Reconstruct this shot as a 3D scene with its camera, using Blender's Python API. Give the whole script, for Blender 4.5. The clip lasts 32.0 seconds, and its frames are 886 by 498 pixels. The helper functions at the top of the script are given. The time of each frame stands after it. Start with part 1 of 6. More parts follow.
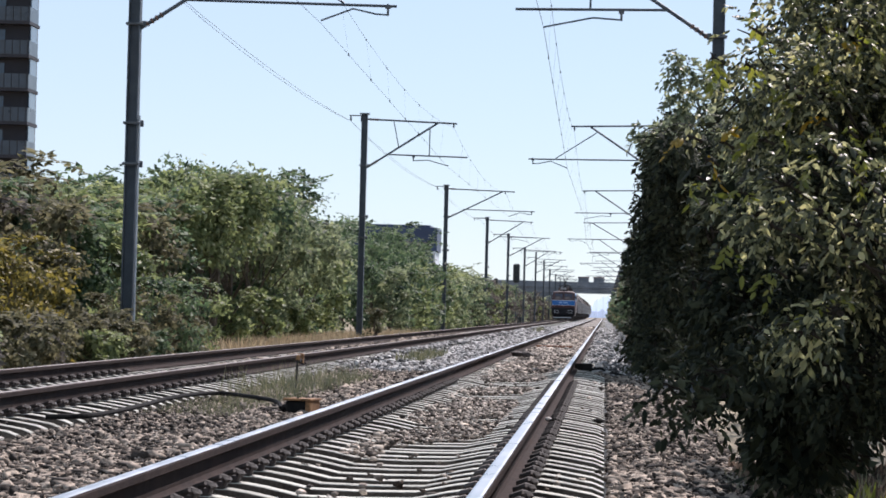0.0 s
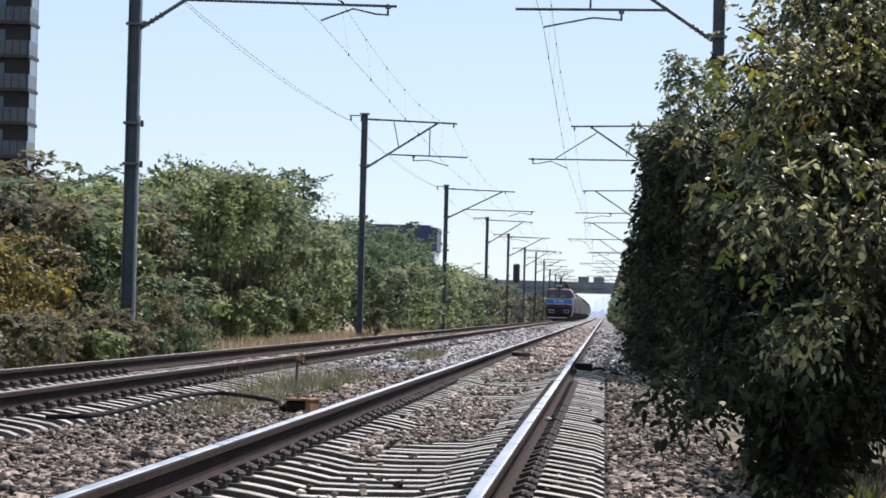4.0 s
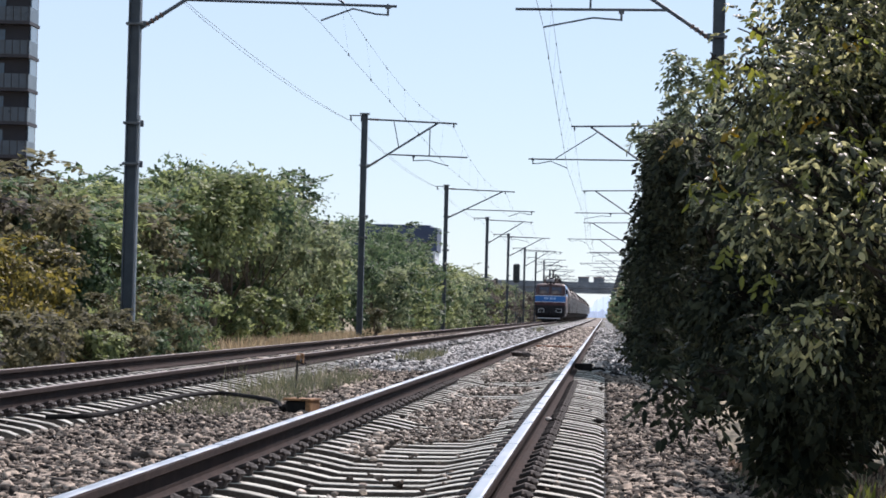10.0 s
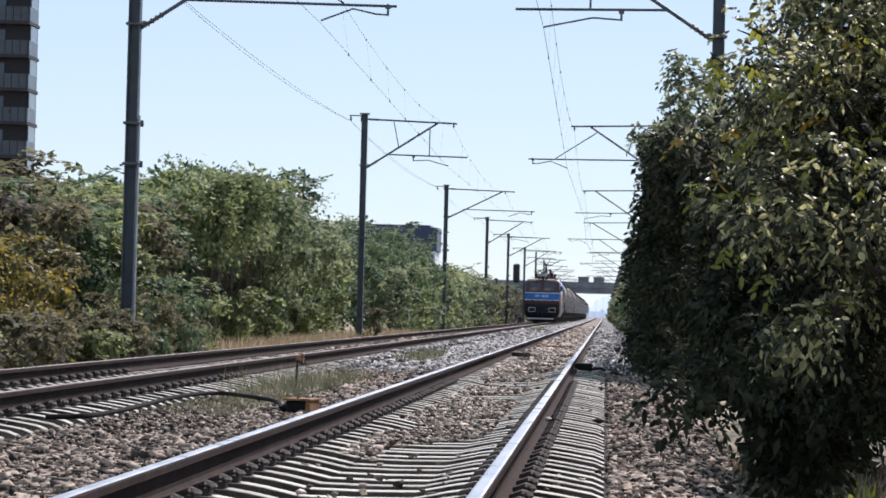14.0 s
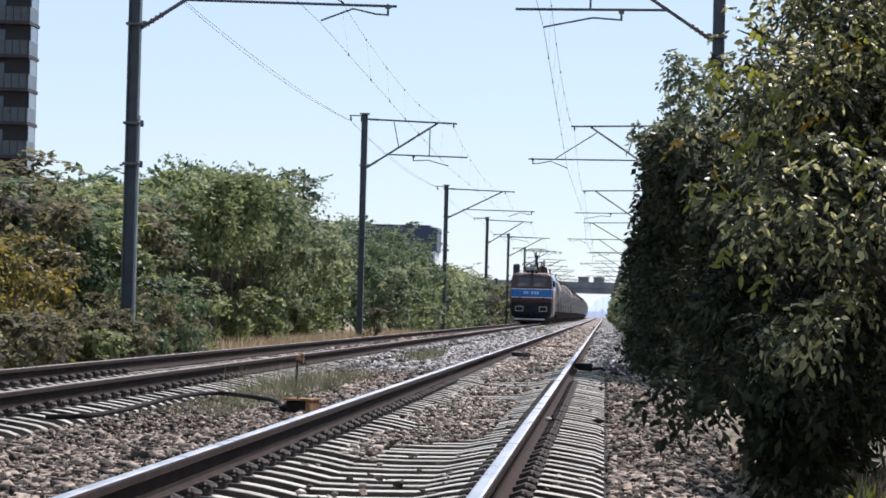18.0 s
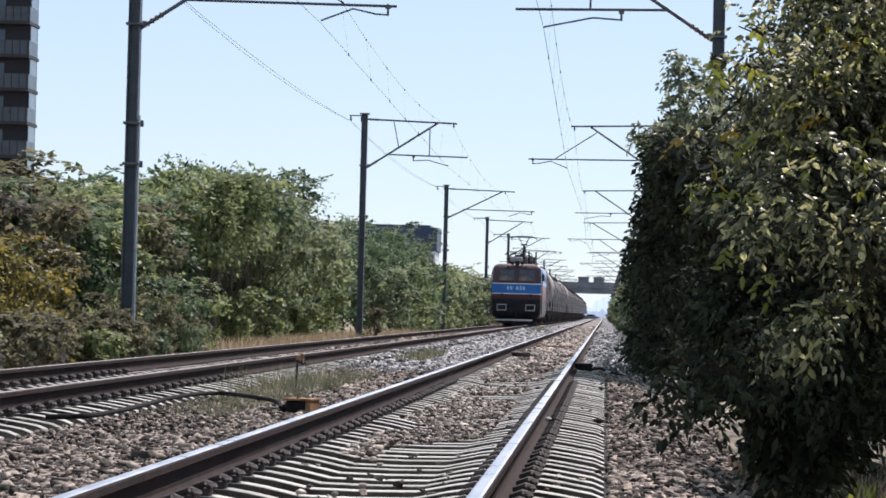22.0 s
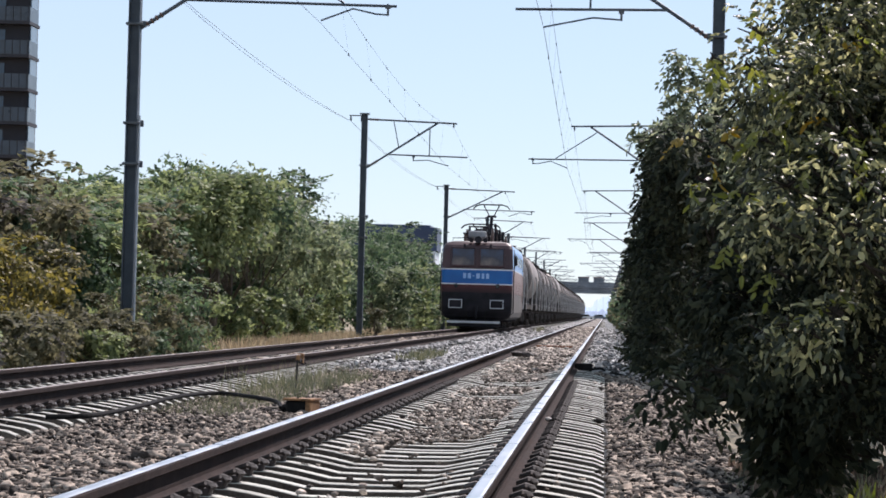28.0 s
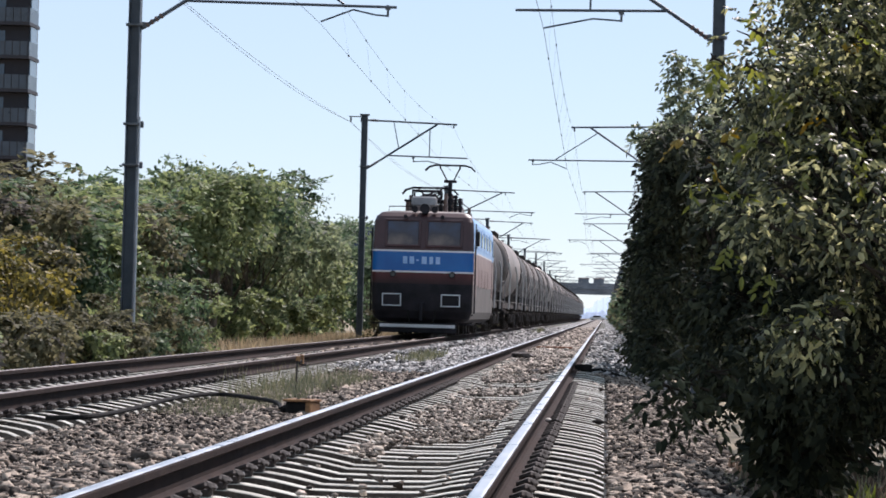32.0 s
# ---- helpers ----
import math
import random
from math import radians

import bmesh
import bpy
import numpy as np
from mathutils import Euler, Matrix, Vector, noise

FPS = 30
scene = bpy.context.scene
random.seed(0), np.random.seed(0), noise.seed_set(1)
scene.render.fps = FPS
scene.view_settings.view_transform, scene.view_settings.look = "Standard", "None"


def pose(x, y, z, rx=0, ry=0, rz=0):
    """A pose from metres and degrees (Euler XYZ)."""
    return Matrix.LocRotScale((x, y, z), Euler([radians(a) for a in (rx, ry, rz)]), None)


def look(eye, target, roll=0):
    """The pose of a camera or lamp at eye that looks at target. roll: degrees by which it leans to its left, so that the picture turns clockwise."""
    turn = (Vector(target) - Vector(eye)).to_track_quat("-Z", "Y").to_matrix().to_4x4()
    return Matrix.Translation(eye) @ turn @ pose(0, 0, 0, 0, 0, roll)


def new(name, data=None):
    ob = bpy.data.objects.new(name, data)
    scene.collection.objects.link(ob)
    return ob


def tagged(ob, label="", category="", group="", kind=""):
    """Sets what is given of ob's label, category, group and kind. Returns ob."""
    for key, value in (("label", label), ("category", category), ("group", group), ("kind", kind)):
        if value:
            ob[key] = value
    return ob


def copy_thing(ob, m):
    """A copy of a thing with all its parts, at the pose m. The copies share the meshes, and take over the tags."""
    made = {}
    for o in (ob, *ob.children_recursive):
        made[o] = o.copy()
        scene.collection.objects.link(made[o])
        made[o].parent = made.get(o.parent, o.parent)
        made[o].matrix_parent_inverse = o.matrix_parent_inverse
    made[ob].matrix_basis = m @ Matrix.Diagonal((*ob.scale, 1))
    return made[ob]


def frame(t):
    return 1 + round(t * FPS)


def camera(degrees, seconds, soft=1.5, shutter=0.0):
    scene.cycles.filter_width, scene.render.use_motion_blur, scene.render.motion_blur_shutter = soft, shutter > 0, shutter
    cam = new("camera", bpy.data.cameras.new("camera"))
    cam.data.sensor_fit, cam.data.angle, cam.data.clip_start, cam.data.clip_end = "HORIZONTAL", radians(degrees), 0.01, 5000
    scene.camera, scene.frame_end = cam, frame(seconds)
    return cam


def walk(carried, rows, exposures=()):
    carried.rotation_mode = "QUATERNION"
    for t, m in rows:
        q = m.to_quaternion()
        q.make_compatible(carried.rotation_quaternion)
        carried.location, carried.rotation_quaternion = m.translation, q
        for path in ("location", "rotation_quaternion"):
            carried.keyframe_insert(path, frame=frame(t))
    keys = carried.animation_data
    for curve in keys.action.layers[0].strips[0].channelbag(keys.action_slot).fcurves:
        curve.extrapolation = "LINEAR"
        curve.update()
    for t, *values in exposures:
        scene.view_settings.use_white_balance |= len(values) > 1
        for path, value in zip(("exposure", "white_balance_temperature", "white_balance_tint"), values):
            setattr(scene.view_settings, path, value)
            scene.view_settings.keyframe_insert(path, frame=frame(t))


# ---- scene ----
# World: x to the right of the camera, y along the line, z = 0 at the sleeper tops, rail heads at 0.19.
RAIL_Z = 0.19
TRACK_R, TRACK_L = -1.249, -5.466      # centre lines of the two tracks
cam = camera(15.53, 32.0, soft=1.7)
EYE = (0.0, 0.0, 0.916)
STILL = look(EYE, (-5.04, 100.0, 0.916 + 1.91), 1.513)
LATE = look(EYE, (-5.04, 100.0, 0.916 + 1.94), 1.513)
walk(cam, [(0.0, STILL), (16.0, STILL), (31.7, STILL), (32.0, LATE)], exposures=[(0.0, 0.65, 6020, 23), (32.0, 0.65, 6020, 23)])

# ---- light ----
SUN_EL, SUN_AZ = radians(50), radians(29)      # azimuth from +y towards +x
world = bpy.data.worlds.new("sky")
scene.world = world
world.use_nodes = True
wn = world.node_tree.nodes
sky = wn.new("ShaderNodeTexSky")
sky.sky_type, sky.sun_disc = "NISHITA", False
sky.sun_elevation, sky.sun_rotation = SUN_EL, SUN_AZ
sky.air_density, sky.dust_density, sky.ozone_density = 1.0, 0.0, 1.6
sky.altitude = 1900.0
wn["Background"].inputs["Strength"].default_value = 0.075
veil = wn.new("ShaderNodeMix")                  # even summer haze over the whole sky
veil.data_type = "RGBA"
veil.inputs[0].default_value = 0.55
veil.inputs[7].default_value = (5.95, 7.3, 7.15, 1)
world.node_tree.links.new(sky.outputs[0], veil.inputs[6])
world.node_tree.links.new(veil.outputs[2], wn["Background"].inputs["Color"])
sun_data = bpy.data.lights.new("sun", "SUN")
sun_data.energy, sun_data.angle, sun_data.color = 4.15, radians(0.55), (1.0, 0.91, 0.78)
sun = new("sun", sun_data)
sun.matrix_world = look((0, 0, 60), (-math.sin(SUN_AZ) * math.cos(SUN_EL), -math.cos(SUN_AZ) * math.cos(SUN_EL), 60 - math.sin(SUN_EL)))


# ---- materials ----
def material(name, c1, c2, rough=0.7, metal=0.0, scale=8.0, bump=0.2, bump_scale=40.0, island=0.0, obj_random=0.0,
             translucent=0.0, fine=0.0, dist=0.01, c3=None, specular=0.5):
    """Two or three colours mixed by noise (object coordinates, metres), with fine grain, bump and variation by island or object."""
    m = bpy.data.materials.new(name)
    m.use_nodes = True
    n, l = m.node_tree.nodes, m.node_tree.links
    b = n["Principled BSDF"]
    b.inputs["Metallic"].default_value = metal
    b.inputs["Specular IOR Level"].default_value = specular
    tc = n.new("ShaderNodeTexCoord")
    no = n.new("ShaderNodeTexNoise")
    no.inputs["Scale"].default_value, no.inputs["Detail"].default_value = scale, 5.0
    l.new(tc.outputs["Object"], no.inputs["Vector"])
    ramp = n.new("ShaderNodeValToRGB")
    ramp.color_ramp.elements[0].position, ramp.color_ramp.elements[1].position = 0.34, 0.66
    ramp.color_ramp.elements[0].color, ramp.color_ramp.elements[1].color = (*c1, 1), (*c2, 1)
    if c3:
        e = ramp.color_ramp.elements.new(0.5)
        e.color = (*c3, 1)
    fac = no.outputs["Fac"]
    if island or obj_random:
        if island:
            src = n.new("ShaderNodeNewGeometry").outputs["Random Per Island"]
        else:
            src = n.new("ShaderNodeObjectInfo").outputs["Random"]
        mix = n.new("ShaderNodeMix")
        mix.inputs["Factor"].default_value = island or obj_random
        l.new(fac, mix.inputs["A"]), l.new(src, mix.inputs["B"])
        fac = mix.outputs["Result"]
    l.new(fac, ramp.inputs["Fac"])
    col = ramp.outputs["Color"]
    gr = n.new("ShaderNodeTexNoise")
    gr.inputs["Scale"].default_value, gr.inputs["Detail"].default_value = bump_scale, 4.0
    l.new(tc.outputs["Object"], gr.inputs["Vector"])
    if fine:
        hsv = n.new("ShaderNodeHueSaturation")
        mr = n.new("ShaderNodeMapRange")
        mr.inputs["From Min"].default_value, mr.inputs["From Max"].default_value = 0.3, 0.7
        mr.inputs["To Min"].default_value, mr.inputs["To Max"].default_value = 1 - fine, 1 + fine
        l.new(gr.outputs["Fac"], mr.inputs["Value"])
        l.new(mr.outputs["Result"], hsv.inputs["Value"]), l.new(col, hsv.inputs["Color"])
        col = hsv.outputs["Color"]
    l.new(col, b.inputs["Base Color"])
    rr = n.new("ShaderNodeMapRange")
    rr.inputs["To Min"].default_value, rr.inputs["To Max"].default_value = max(0.03, rough - 0.1), min(1, rough + 0.1)
    l.new(no.outputs["Fac"], rr.inputs["Value"]), l.new(rr.outputs["Result"], b.inputs["Roughness"])
    if bump:
        bp = n.new("ShaderNodeBump")
        bp.inputs["Strength"].default_value, bp.inputs["Distance"].default_value = bump, dist
        l.new(gr.outputs["Fac"], bp.inputs["Height"]), l.new(bp.outputs["Normal"], b.inputs["Normal"])
    if translucent:
        tr = n.new("ShaderNodeBsdfTranslucent")
        br = n.new("ShaderNodeHueSaturation")
        br.inputs["Value"].default_value, br.inputs["Saturation"].default_value = 1.5, 1.15
        l.new(col, br.inputs["Color"]), l.new(br.outputs["Color"], tr.inputs["Color"])
        ms = n.new("ShaderNodeMixShader")
        ms.inputs["Fac"].default_value = translucent
        l.new(b.outputs[0], ms.inputs[1]), l.new(tr.outputs[0], ms.inputs[2])
        l.new(ms.outputs[0], n["Material Output"].inputs["Surface"])
    return m


def leaf_material(name, stops, rough=0.3, specular=0.5, translucent=0.4, patch=0.35, patch_scale=2.0, glow=2.2):
    """Leaves: stops are (place, colour) picked leaf by leaf, leaning on patches of the crown; light shines through some."""
    m = bpy.data.materials.new(name)
    m.use_nodes = True
    n, l = m.node_tree.nodes, m.node_tree.links
    b = n["Principled BSDF"]
    b.inputs["Roughness"].default_value, b.inputs["Specular IOR Level"].default_value = rough, specular
    tc, no, geo, mix = n.new("ShaderNodeTexCoord"), n.new("ShaderNodeTexNoise"), n.new("ShaderNodeNewGeometry"), n.new("ShaderNodeMix")
    no.inputs["Scale"].default_value, no.inputs["Detail"].default_value = patch_scale, 3.0
    l.new(tc.outputs["Object"], no.inputs["Vector"])
    mix.inputs["Factor"].default_value = patch
    l.new(geo.outputs["Random Per Island"], mix.inputs["A"]), l.new(no.outputs["Fac"], mix.inputs["B"])
    ramp = n.new("ShaderNodeValToRGB")
    els = ramp.color_ramp.elements
    els[0].position, els[0].color = stops[0][0], (*stops[0][1], 1)
    els[1].position, els[1].color = stops[-1][0], (*stops[-1][1], 1)
    for place, colour in stops[1:-1]:
        els.new(place).color = (*colour, 1)
    l.new(mix.outputs["Result"], ramp.inputs["Fac"]), l.new(ramp.outputs["Color"], b.inputs["Base Color"])
    tr, br, ms = n.new("ShaderNodeBsdfTranslucent"), n.new("ShaderNodeHueSaturation"), n.new("ShaderNodeMixShader")
    br.inputs["Value"].default_value, br.inputs["Saturation"].default_value = glow, 1.15
    ms.inputs["Fac"].default_value = translucent
    l.new(ramp.outputs["Color"], br.inputs["Color"]), l.new(br.outputs["Color"], tr.inputs["Color"])
    l.new(b.outputs[0], ms.inputs[1]), l.new(tr.outputs[0], ms.inputs[2]), l.new(ms.outputs[0], n["Material Output"].inputs["Surface"])
    return m


M_STONE = material("ballast_stone", (0.028, 0.024, 0.021), (0.350, 0.296, 0.244), 0.9, scale=1.2, bump=0.4, bump_scale=60, island=0.75, fine=0.25, c3=(0.140, 0.115, 0.096), specular=0.2)
M_STONE_TAN = material("tan_ballast_stone", (0.075, 0.064, 0.055), (0.47, 0.41, 0.35), 0.9, scale=1.2, bump=0.4, bump_scale=60, island=0.75, fine=0.25, c3=(0.25, 0.215, 0.185), specular=0.2)
M_STONE_PALE = material("pale_ballast_stone", (0.075, 0.075, 0.075), (0.47, 0.465, 0.455), 0.9, scale=1.2, bump=0.4, bump_scale=60, island=0.75, fine=0.25, c3=(0.25, 0.245, 0.24), specular=0.2)
M_FILL = material("tan_ballast_fill", (0.121, 0.105, 0.091), (0.310, 0.284, 0.256), 0.95, scale=5, bump=1.0, bump_scale=14, fine=0.6, dist=0.05, c3=(0.198, 0.179, 0.160))
M_BED = material("ballast_bed", (0.099, 0.100, 0.099), (0.343, 0.345, 0.350), 0.9, scale=9, bump=1.0, bump_scale=14, fine=0.65, dist=0.05, c3=(0.199, 0.200, 0.196))
M_EARTH = material("dry_earth", (0.13, 0.11, 0.07), (0.28, 0.23, 0.15), 0.95, scale=0.5, bump=0.6, bump_scale=7, fine=0.3, dist=0.05)
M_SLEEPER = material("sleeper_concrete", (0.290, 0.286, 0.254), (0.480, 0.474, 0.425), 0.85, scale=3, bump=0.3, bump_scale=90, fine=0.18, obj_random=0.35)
# Darker concrete on the sleeper sides, painting in their shade
M_SLEEPER_SIDE = material("shaded_concrete", (0.05, 0.042, 0.036), (0.14, 0.12, 0.10), 0.95, scale=5, bump=0.4, bump_scale=60, fine=0.3, specular=0.1)
M_RUST = material("rail_rust", (0.017, 0.011, 0.010), (0.037, 0.025, 0.022), 0.85, scale=5, bump=0.3, bump_scale=120, fine=0.2, specular=0.12)
M_STEEL_DULL = material("rail_dull", (0.150, 0.125, 0.110), (0.258, 0.230, 0.214), 0.5, metal=0.8, scale=2, bump=0.1, bump_scale=60, fine=0.15)
M_STEEL = material("rail_polished", (0.50, 0.505, 0.52), (0.68, 0.69, 0.71), 0.30, metal=1.0, scale=2, bump=0.05, bump_scale=60)
M_CLIP = material("clip_iron", (0.02, 0.017, 0.015), (0.06, 0.045, 0.04), 0.7, scale=20, bump=0.2)
M_MAST = material("mast_paint", (0.048, 0.061, 0.078), (0.088, 0.108, 0.129), 0.55, scale=2, bump=0.15, bump_scale=50, fine=0.15, metal=0.2)
M_GALV = material("galvanised", (0.42, 0.45, 0.48), (0.62, 0.65, 0.68), 0.45, metal=0.3, scale=4, bump=0.05, fine=0.1)
M_MAST_TOP = material("mast_fitting", (0.06, 0.07, 0.08), (0.12, 0.13, 0.14), 0.5, metal=0.4, scale=6, bump=0.1)
M_INSUL = material("insulator", (0.10, 0.06, 0.05), (0.16, 0.10, 0.08), 0.3, scale=10, bump=0)
M_WIRE = material("wire_copper", (0.022, 0.022, 0.024), (0.055, 0.052, 0.050), 0.6, scale=5, bump=0)
# Pale olive stops stand in for sun glints on single leaves
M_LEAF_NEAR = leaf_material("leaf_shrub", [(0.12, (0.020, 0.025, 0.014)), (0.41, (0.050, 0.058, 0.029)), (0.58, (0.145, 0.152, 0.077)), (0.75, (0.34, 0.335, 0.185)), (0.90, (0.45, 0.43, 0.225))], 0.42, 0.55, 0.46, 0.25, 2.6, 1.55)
# Yellow-green with light from behind put into the leaf colour
M_LEAF_LIME = leaf_material("leaf_lime", [(0.1, (0.11, 0.135, 0.025)), (0.9, (0.23, 0.235, 0.06))], 0.4, 0.4, 0.45, 0.3, 3.0, 1.4)
# Light stops hold the sky glow on the top shoots' leaves
M_LEAF_FINE = leaf_material("leaf_fine", [(0.05, (0.045, 0.060, 0.040)), (0.45, (0.11, 0.13, 0.085)), (0.7, (0.21, 0.235, 0.15)), (0.92, (0.36, 0.37, 0.23))], 0.40, 0.5, 0.5, 0.3, 1.2, 1.6)
# Shade of the shrubs' inner and lower leaves, put into their colour
M_LEAF_SHADE = material("leaf_shade", (0.013, 0.018, 0.012), (0.056, 0.063, 0.037), 0.75, scale=1.0, bump=0, island=0.5, translucent=0.14, c3=(0.029, 0.034, 0.022), specular=0.12)
M_LEAF_YELLOW = material("leaf_yellowed", (0.14, 0.12, 0.02), (0.30, 0.20, 0.03), 0.45, scale=2, bump=0, island=0.6, translucent=0.35)
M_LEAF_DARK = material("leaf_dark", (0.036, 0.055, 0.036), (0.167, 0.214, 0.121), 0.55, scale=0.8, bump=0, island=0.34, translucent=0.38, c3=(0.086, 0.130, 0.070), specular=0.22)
M_LEAF_MID = material("leaf_mid", (0.078, 0.100, 0.048), (0.295, 0.325, 0.160), 0.55, scale=0.8, bump=0, island=0.34, translucent=0.40, c3=(0.168, 0.203, 0.096), specular=0.22)
# Haze over the farther trees, mixed into a greyer, lighter leaf
M_LEAF_HAZY = material("leaf_hazy", (0.086, 0.110, 0.068), (0.325, 0.352, 0.212), 0.55, scale=0.8, bump=0, island=0.34, translucent=0.45, c3=(0.171, 0.203, 0.121), specular=0.22)
M_LEAF_OLIVE = material("leaf_olive", (0.066, 0.066, 0.041), (0.186, 0.175, 0.107), 0.65, scale=0.8, bump=0, island=0.5, translucent=0.42, c3=(0.116, 0.112, 0.067), specular=0.2)
M_LEAF_GOLD = material("leaf_gold", (0.081, 0.076, 0.032), (0.236, 0.198, 0.063), 0.5, scale=0.8, bump=0, island=0.5, translucent=0.42, c3=(0.149, 0.132, 0.046), specular=0.2)
M_LEAF_BRUSH = material("dry_brush", (0.060, 0.056, 0.050), (0.150, 0.138, 0.120), 0.8, scale=0.8, bump=0, island=0.5, translucent=0.3, c3=(0.095, 0.088, 0.078), specular=0.15)
M_TWIG = material("dark_twig", (0.014, 0.012, 0.010), (0.040, 0.034, 0.028), 0.9, scale=6, bump=0.4, bump_scale=30, fine=0.2, specular=0.1)
M_BARK = material("bark", (0.05, 0.04, 0.03), (0.12, 0.095, 0.07), 0.9, scale=6, bump=0.6, bump_scale=30, fine=0.2)
M_STRAW = material("dry_grass", (0.22, 0.18, 0.12), (0.46, 0.38, 0.26), 0.8, scale=1, bump=0, island=0.5, translucent=0.25)
M_WEED = material("weed", (0.09, 0.098, 0.058), (0.22, 0.215, 0.13), 0.7, scale=1, bump=0, island=0.5, translucent=0.25)
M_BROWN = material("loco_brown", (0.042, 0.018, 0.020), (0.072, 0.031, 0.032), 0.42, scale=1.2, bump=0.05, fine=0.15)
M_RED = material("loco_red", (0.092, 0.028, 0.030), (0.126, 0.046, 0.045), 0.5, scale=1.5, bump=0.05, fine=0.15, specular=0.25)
M_BLUE = material("loco_blue", (0.006, 0.101, 0.352), (0.011, 0.144, 0.440), 0.35, scale=1.2, bump=0.02, fine=0.06)
M_WHITE = material("loco_white", (0.60, 0.60, 0.62), (0.78, 0.78, 0.80), 0.45, scale=2, bump=0.02)
M_GRIME = material("loco_grime", (0.009, 0.009, 0.012), (0.026, 0.024, 0.030), 0.6, scale=2, bump=0.2, fine=0.2, specular=0.2)
M_GREY = material("loco_grey", (0.20, 0.20, 0.21), (0.34, 0.34, 0.35), 0.5, scale=3, bump=0.05, fine=0.1)
M_ROOF = material("loco_roof", (0.11, 0.092, 0.088), (0.23, 0.197, 0.187), 0.6, scale=2, bump=0.1, fine=0.2)
# Tan and blue patches paint the windscreens' reflections into the glass
M_SCREEN = material("windscreen_glass", (0.055, 0.075, 0.13), (0.19, 0.145, 0.12), 0.12, scale=0.9, bump=0, c3=(0.05, 0.045, 0.055))
# Side paints, paler than the front: faded, with sunlight and sheen mixed in
M_SIDE = material("loco_faded_lit", (0.224, 0.155, 0.142), (0.381, 0.295, 0.277), 0.5, scale=1.5, bump=0.05, fine=0.15)
M_SIDEBLUE = material("loco_pale_blue", (0.240, 0.432, 0.726), (0.432, 0.600, 0.836), 0.4, scale=1.2, bump=0.03, fine=0.08)
M_SIDEGREY = material("loco_dusty_grey", (0.112, 0.106, 0.100), (0.200, 0.184, 0.175), 0.6, scale=1.5, bump=0.05, fine=0.2)
M_GLASS = material("dark_glass", (0.012, 0.014, 0.018), (0.03, 0.035, 0.045), 0.08, scale=1, bump=0)
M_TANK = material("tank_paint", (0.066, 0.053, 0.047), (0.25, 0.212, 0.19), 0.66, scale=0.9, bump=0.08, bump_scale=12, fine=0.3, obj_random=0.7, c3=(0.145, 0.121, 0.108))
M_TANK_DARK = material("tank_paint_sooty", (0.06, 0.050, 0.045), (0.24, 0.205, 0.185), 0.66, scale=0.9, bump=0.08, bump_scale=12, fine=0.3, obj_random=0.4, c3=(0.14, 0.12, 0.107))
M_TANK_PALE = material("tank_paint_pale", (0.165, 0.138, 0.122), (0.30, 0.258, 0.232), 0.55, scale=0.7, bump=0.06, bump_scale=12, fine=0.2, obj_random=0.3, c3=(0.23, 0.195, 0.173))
M_LADDER = material("ladder_paint", (0.32, 0.30, 0.29), (0.52, 0.50, 0.48), 0.6, scale=4, bump=0.05, fine=0.15)
M_FRAME = material("wagon_frame", (0.016, 0.014, 0.013), (0.055, 0.044, 0.039), 0.8, scale=3, bump=0.2, fine=0.2)
# Blue cast puts the distance haze of the bridge into the concrete
M_CONCRETE = material("bridge_concrete", (0.135, 0.155, 0.185), (0.205, 0.232, 0.27), 0.9, scale=0.3, bump=0.1, bump_scale=3, fine=0.1)
M_CLAD = material("tower_cladding", (0.013, 0.012, 0.019), (0.027, 0.024, 0.033), 0.6, scale=0.6, bump=0.05)
M_RAILING = material("tower_railing", (0.028, 0.038, 0.053), (0.045, 0.063, 0.089), 0.3, scale=0.7, bump=0)
M_PALE = material("pale_panel", (0.55, 0.60, 0.66), (0.75, 0.79, 0.83), 0.5, scale=0.4, bump=0)
M_NAVY = material("navy_cladding", (0.022, 0.040, 0.095), (0.038, 0.062, 0.13), 0.5, scale=0.4, bump=0.02)
M_SKYGLASS = material("window_glass", (0.05, 0.08, 0.12), (0.09, 0.13, 0.18), 0.06, scale=0.3, bump=0)
M_RUBBER = material("rubber_black", (0.010, 0.010, 0.010), (0.022, 0.021, 0.02), 0.85, scale=8, bump=0.1, specular=0.1)
M_WOOD = material("weathered_wood", (0.177, 0.087, 0.036), (0.306, 0.167, 0.072), 0.8, scale=10, bump=0.3, fine=0.2)
M_RUSTBAR = material("rusty_orange", (0.22, 0.09, 0.05), (0.34, 0.16, 0.09), 0.85, scale=6, bump=0.3, fine=0.2)
M_SIGNAL = material("signal_black", (0.008, 0.014, 0.016), (0.02, 0.03, 0.032), 0.5, scale=3, bump=0)
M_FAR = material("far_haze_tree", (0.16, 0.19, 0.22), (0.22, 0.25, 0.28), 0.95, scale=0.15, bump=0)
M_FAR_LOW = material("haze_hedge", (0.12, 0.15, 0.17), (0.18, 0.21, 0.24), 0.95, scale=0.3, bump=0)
# Distance haze put in as a glow of the far trees
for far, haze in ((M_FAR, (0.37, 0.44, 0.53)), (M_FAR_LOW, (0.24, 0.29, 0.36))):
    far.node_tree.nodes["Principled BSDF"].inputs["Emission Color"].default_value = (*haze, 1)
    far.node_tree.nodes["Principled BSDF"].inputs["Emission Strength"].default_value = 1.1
M_CAR_DARK = material("car_paint_blue", (0.10, 0.13, 0.17), (0.16, 0.20, 0.25), 0.3, scale=0.6, bump=0)
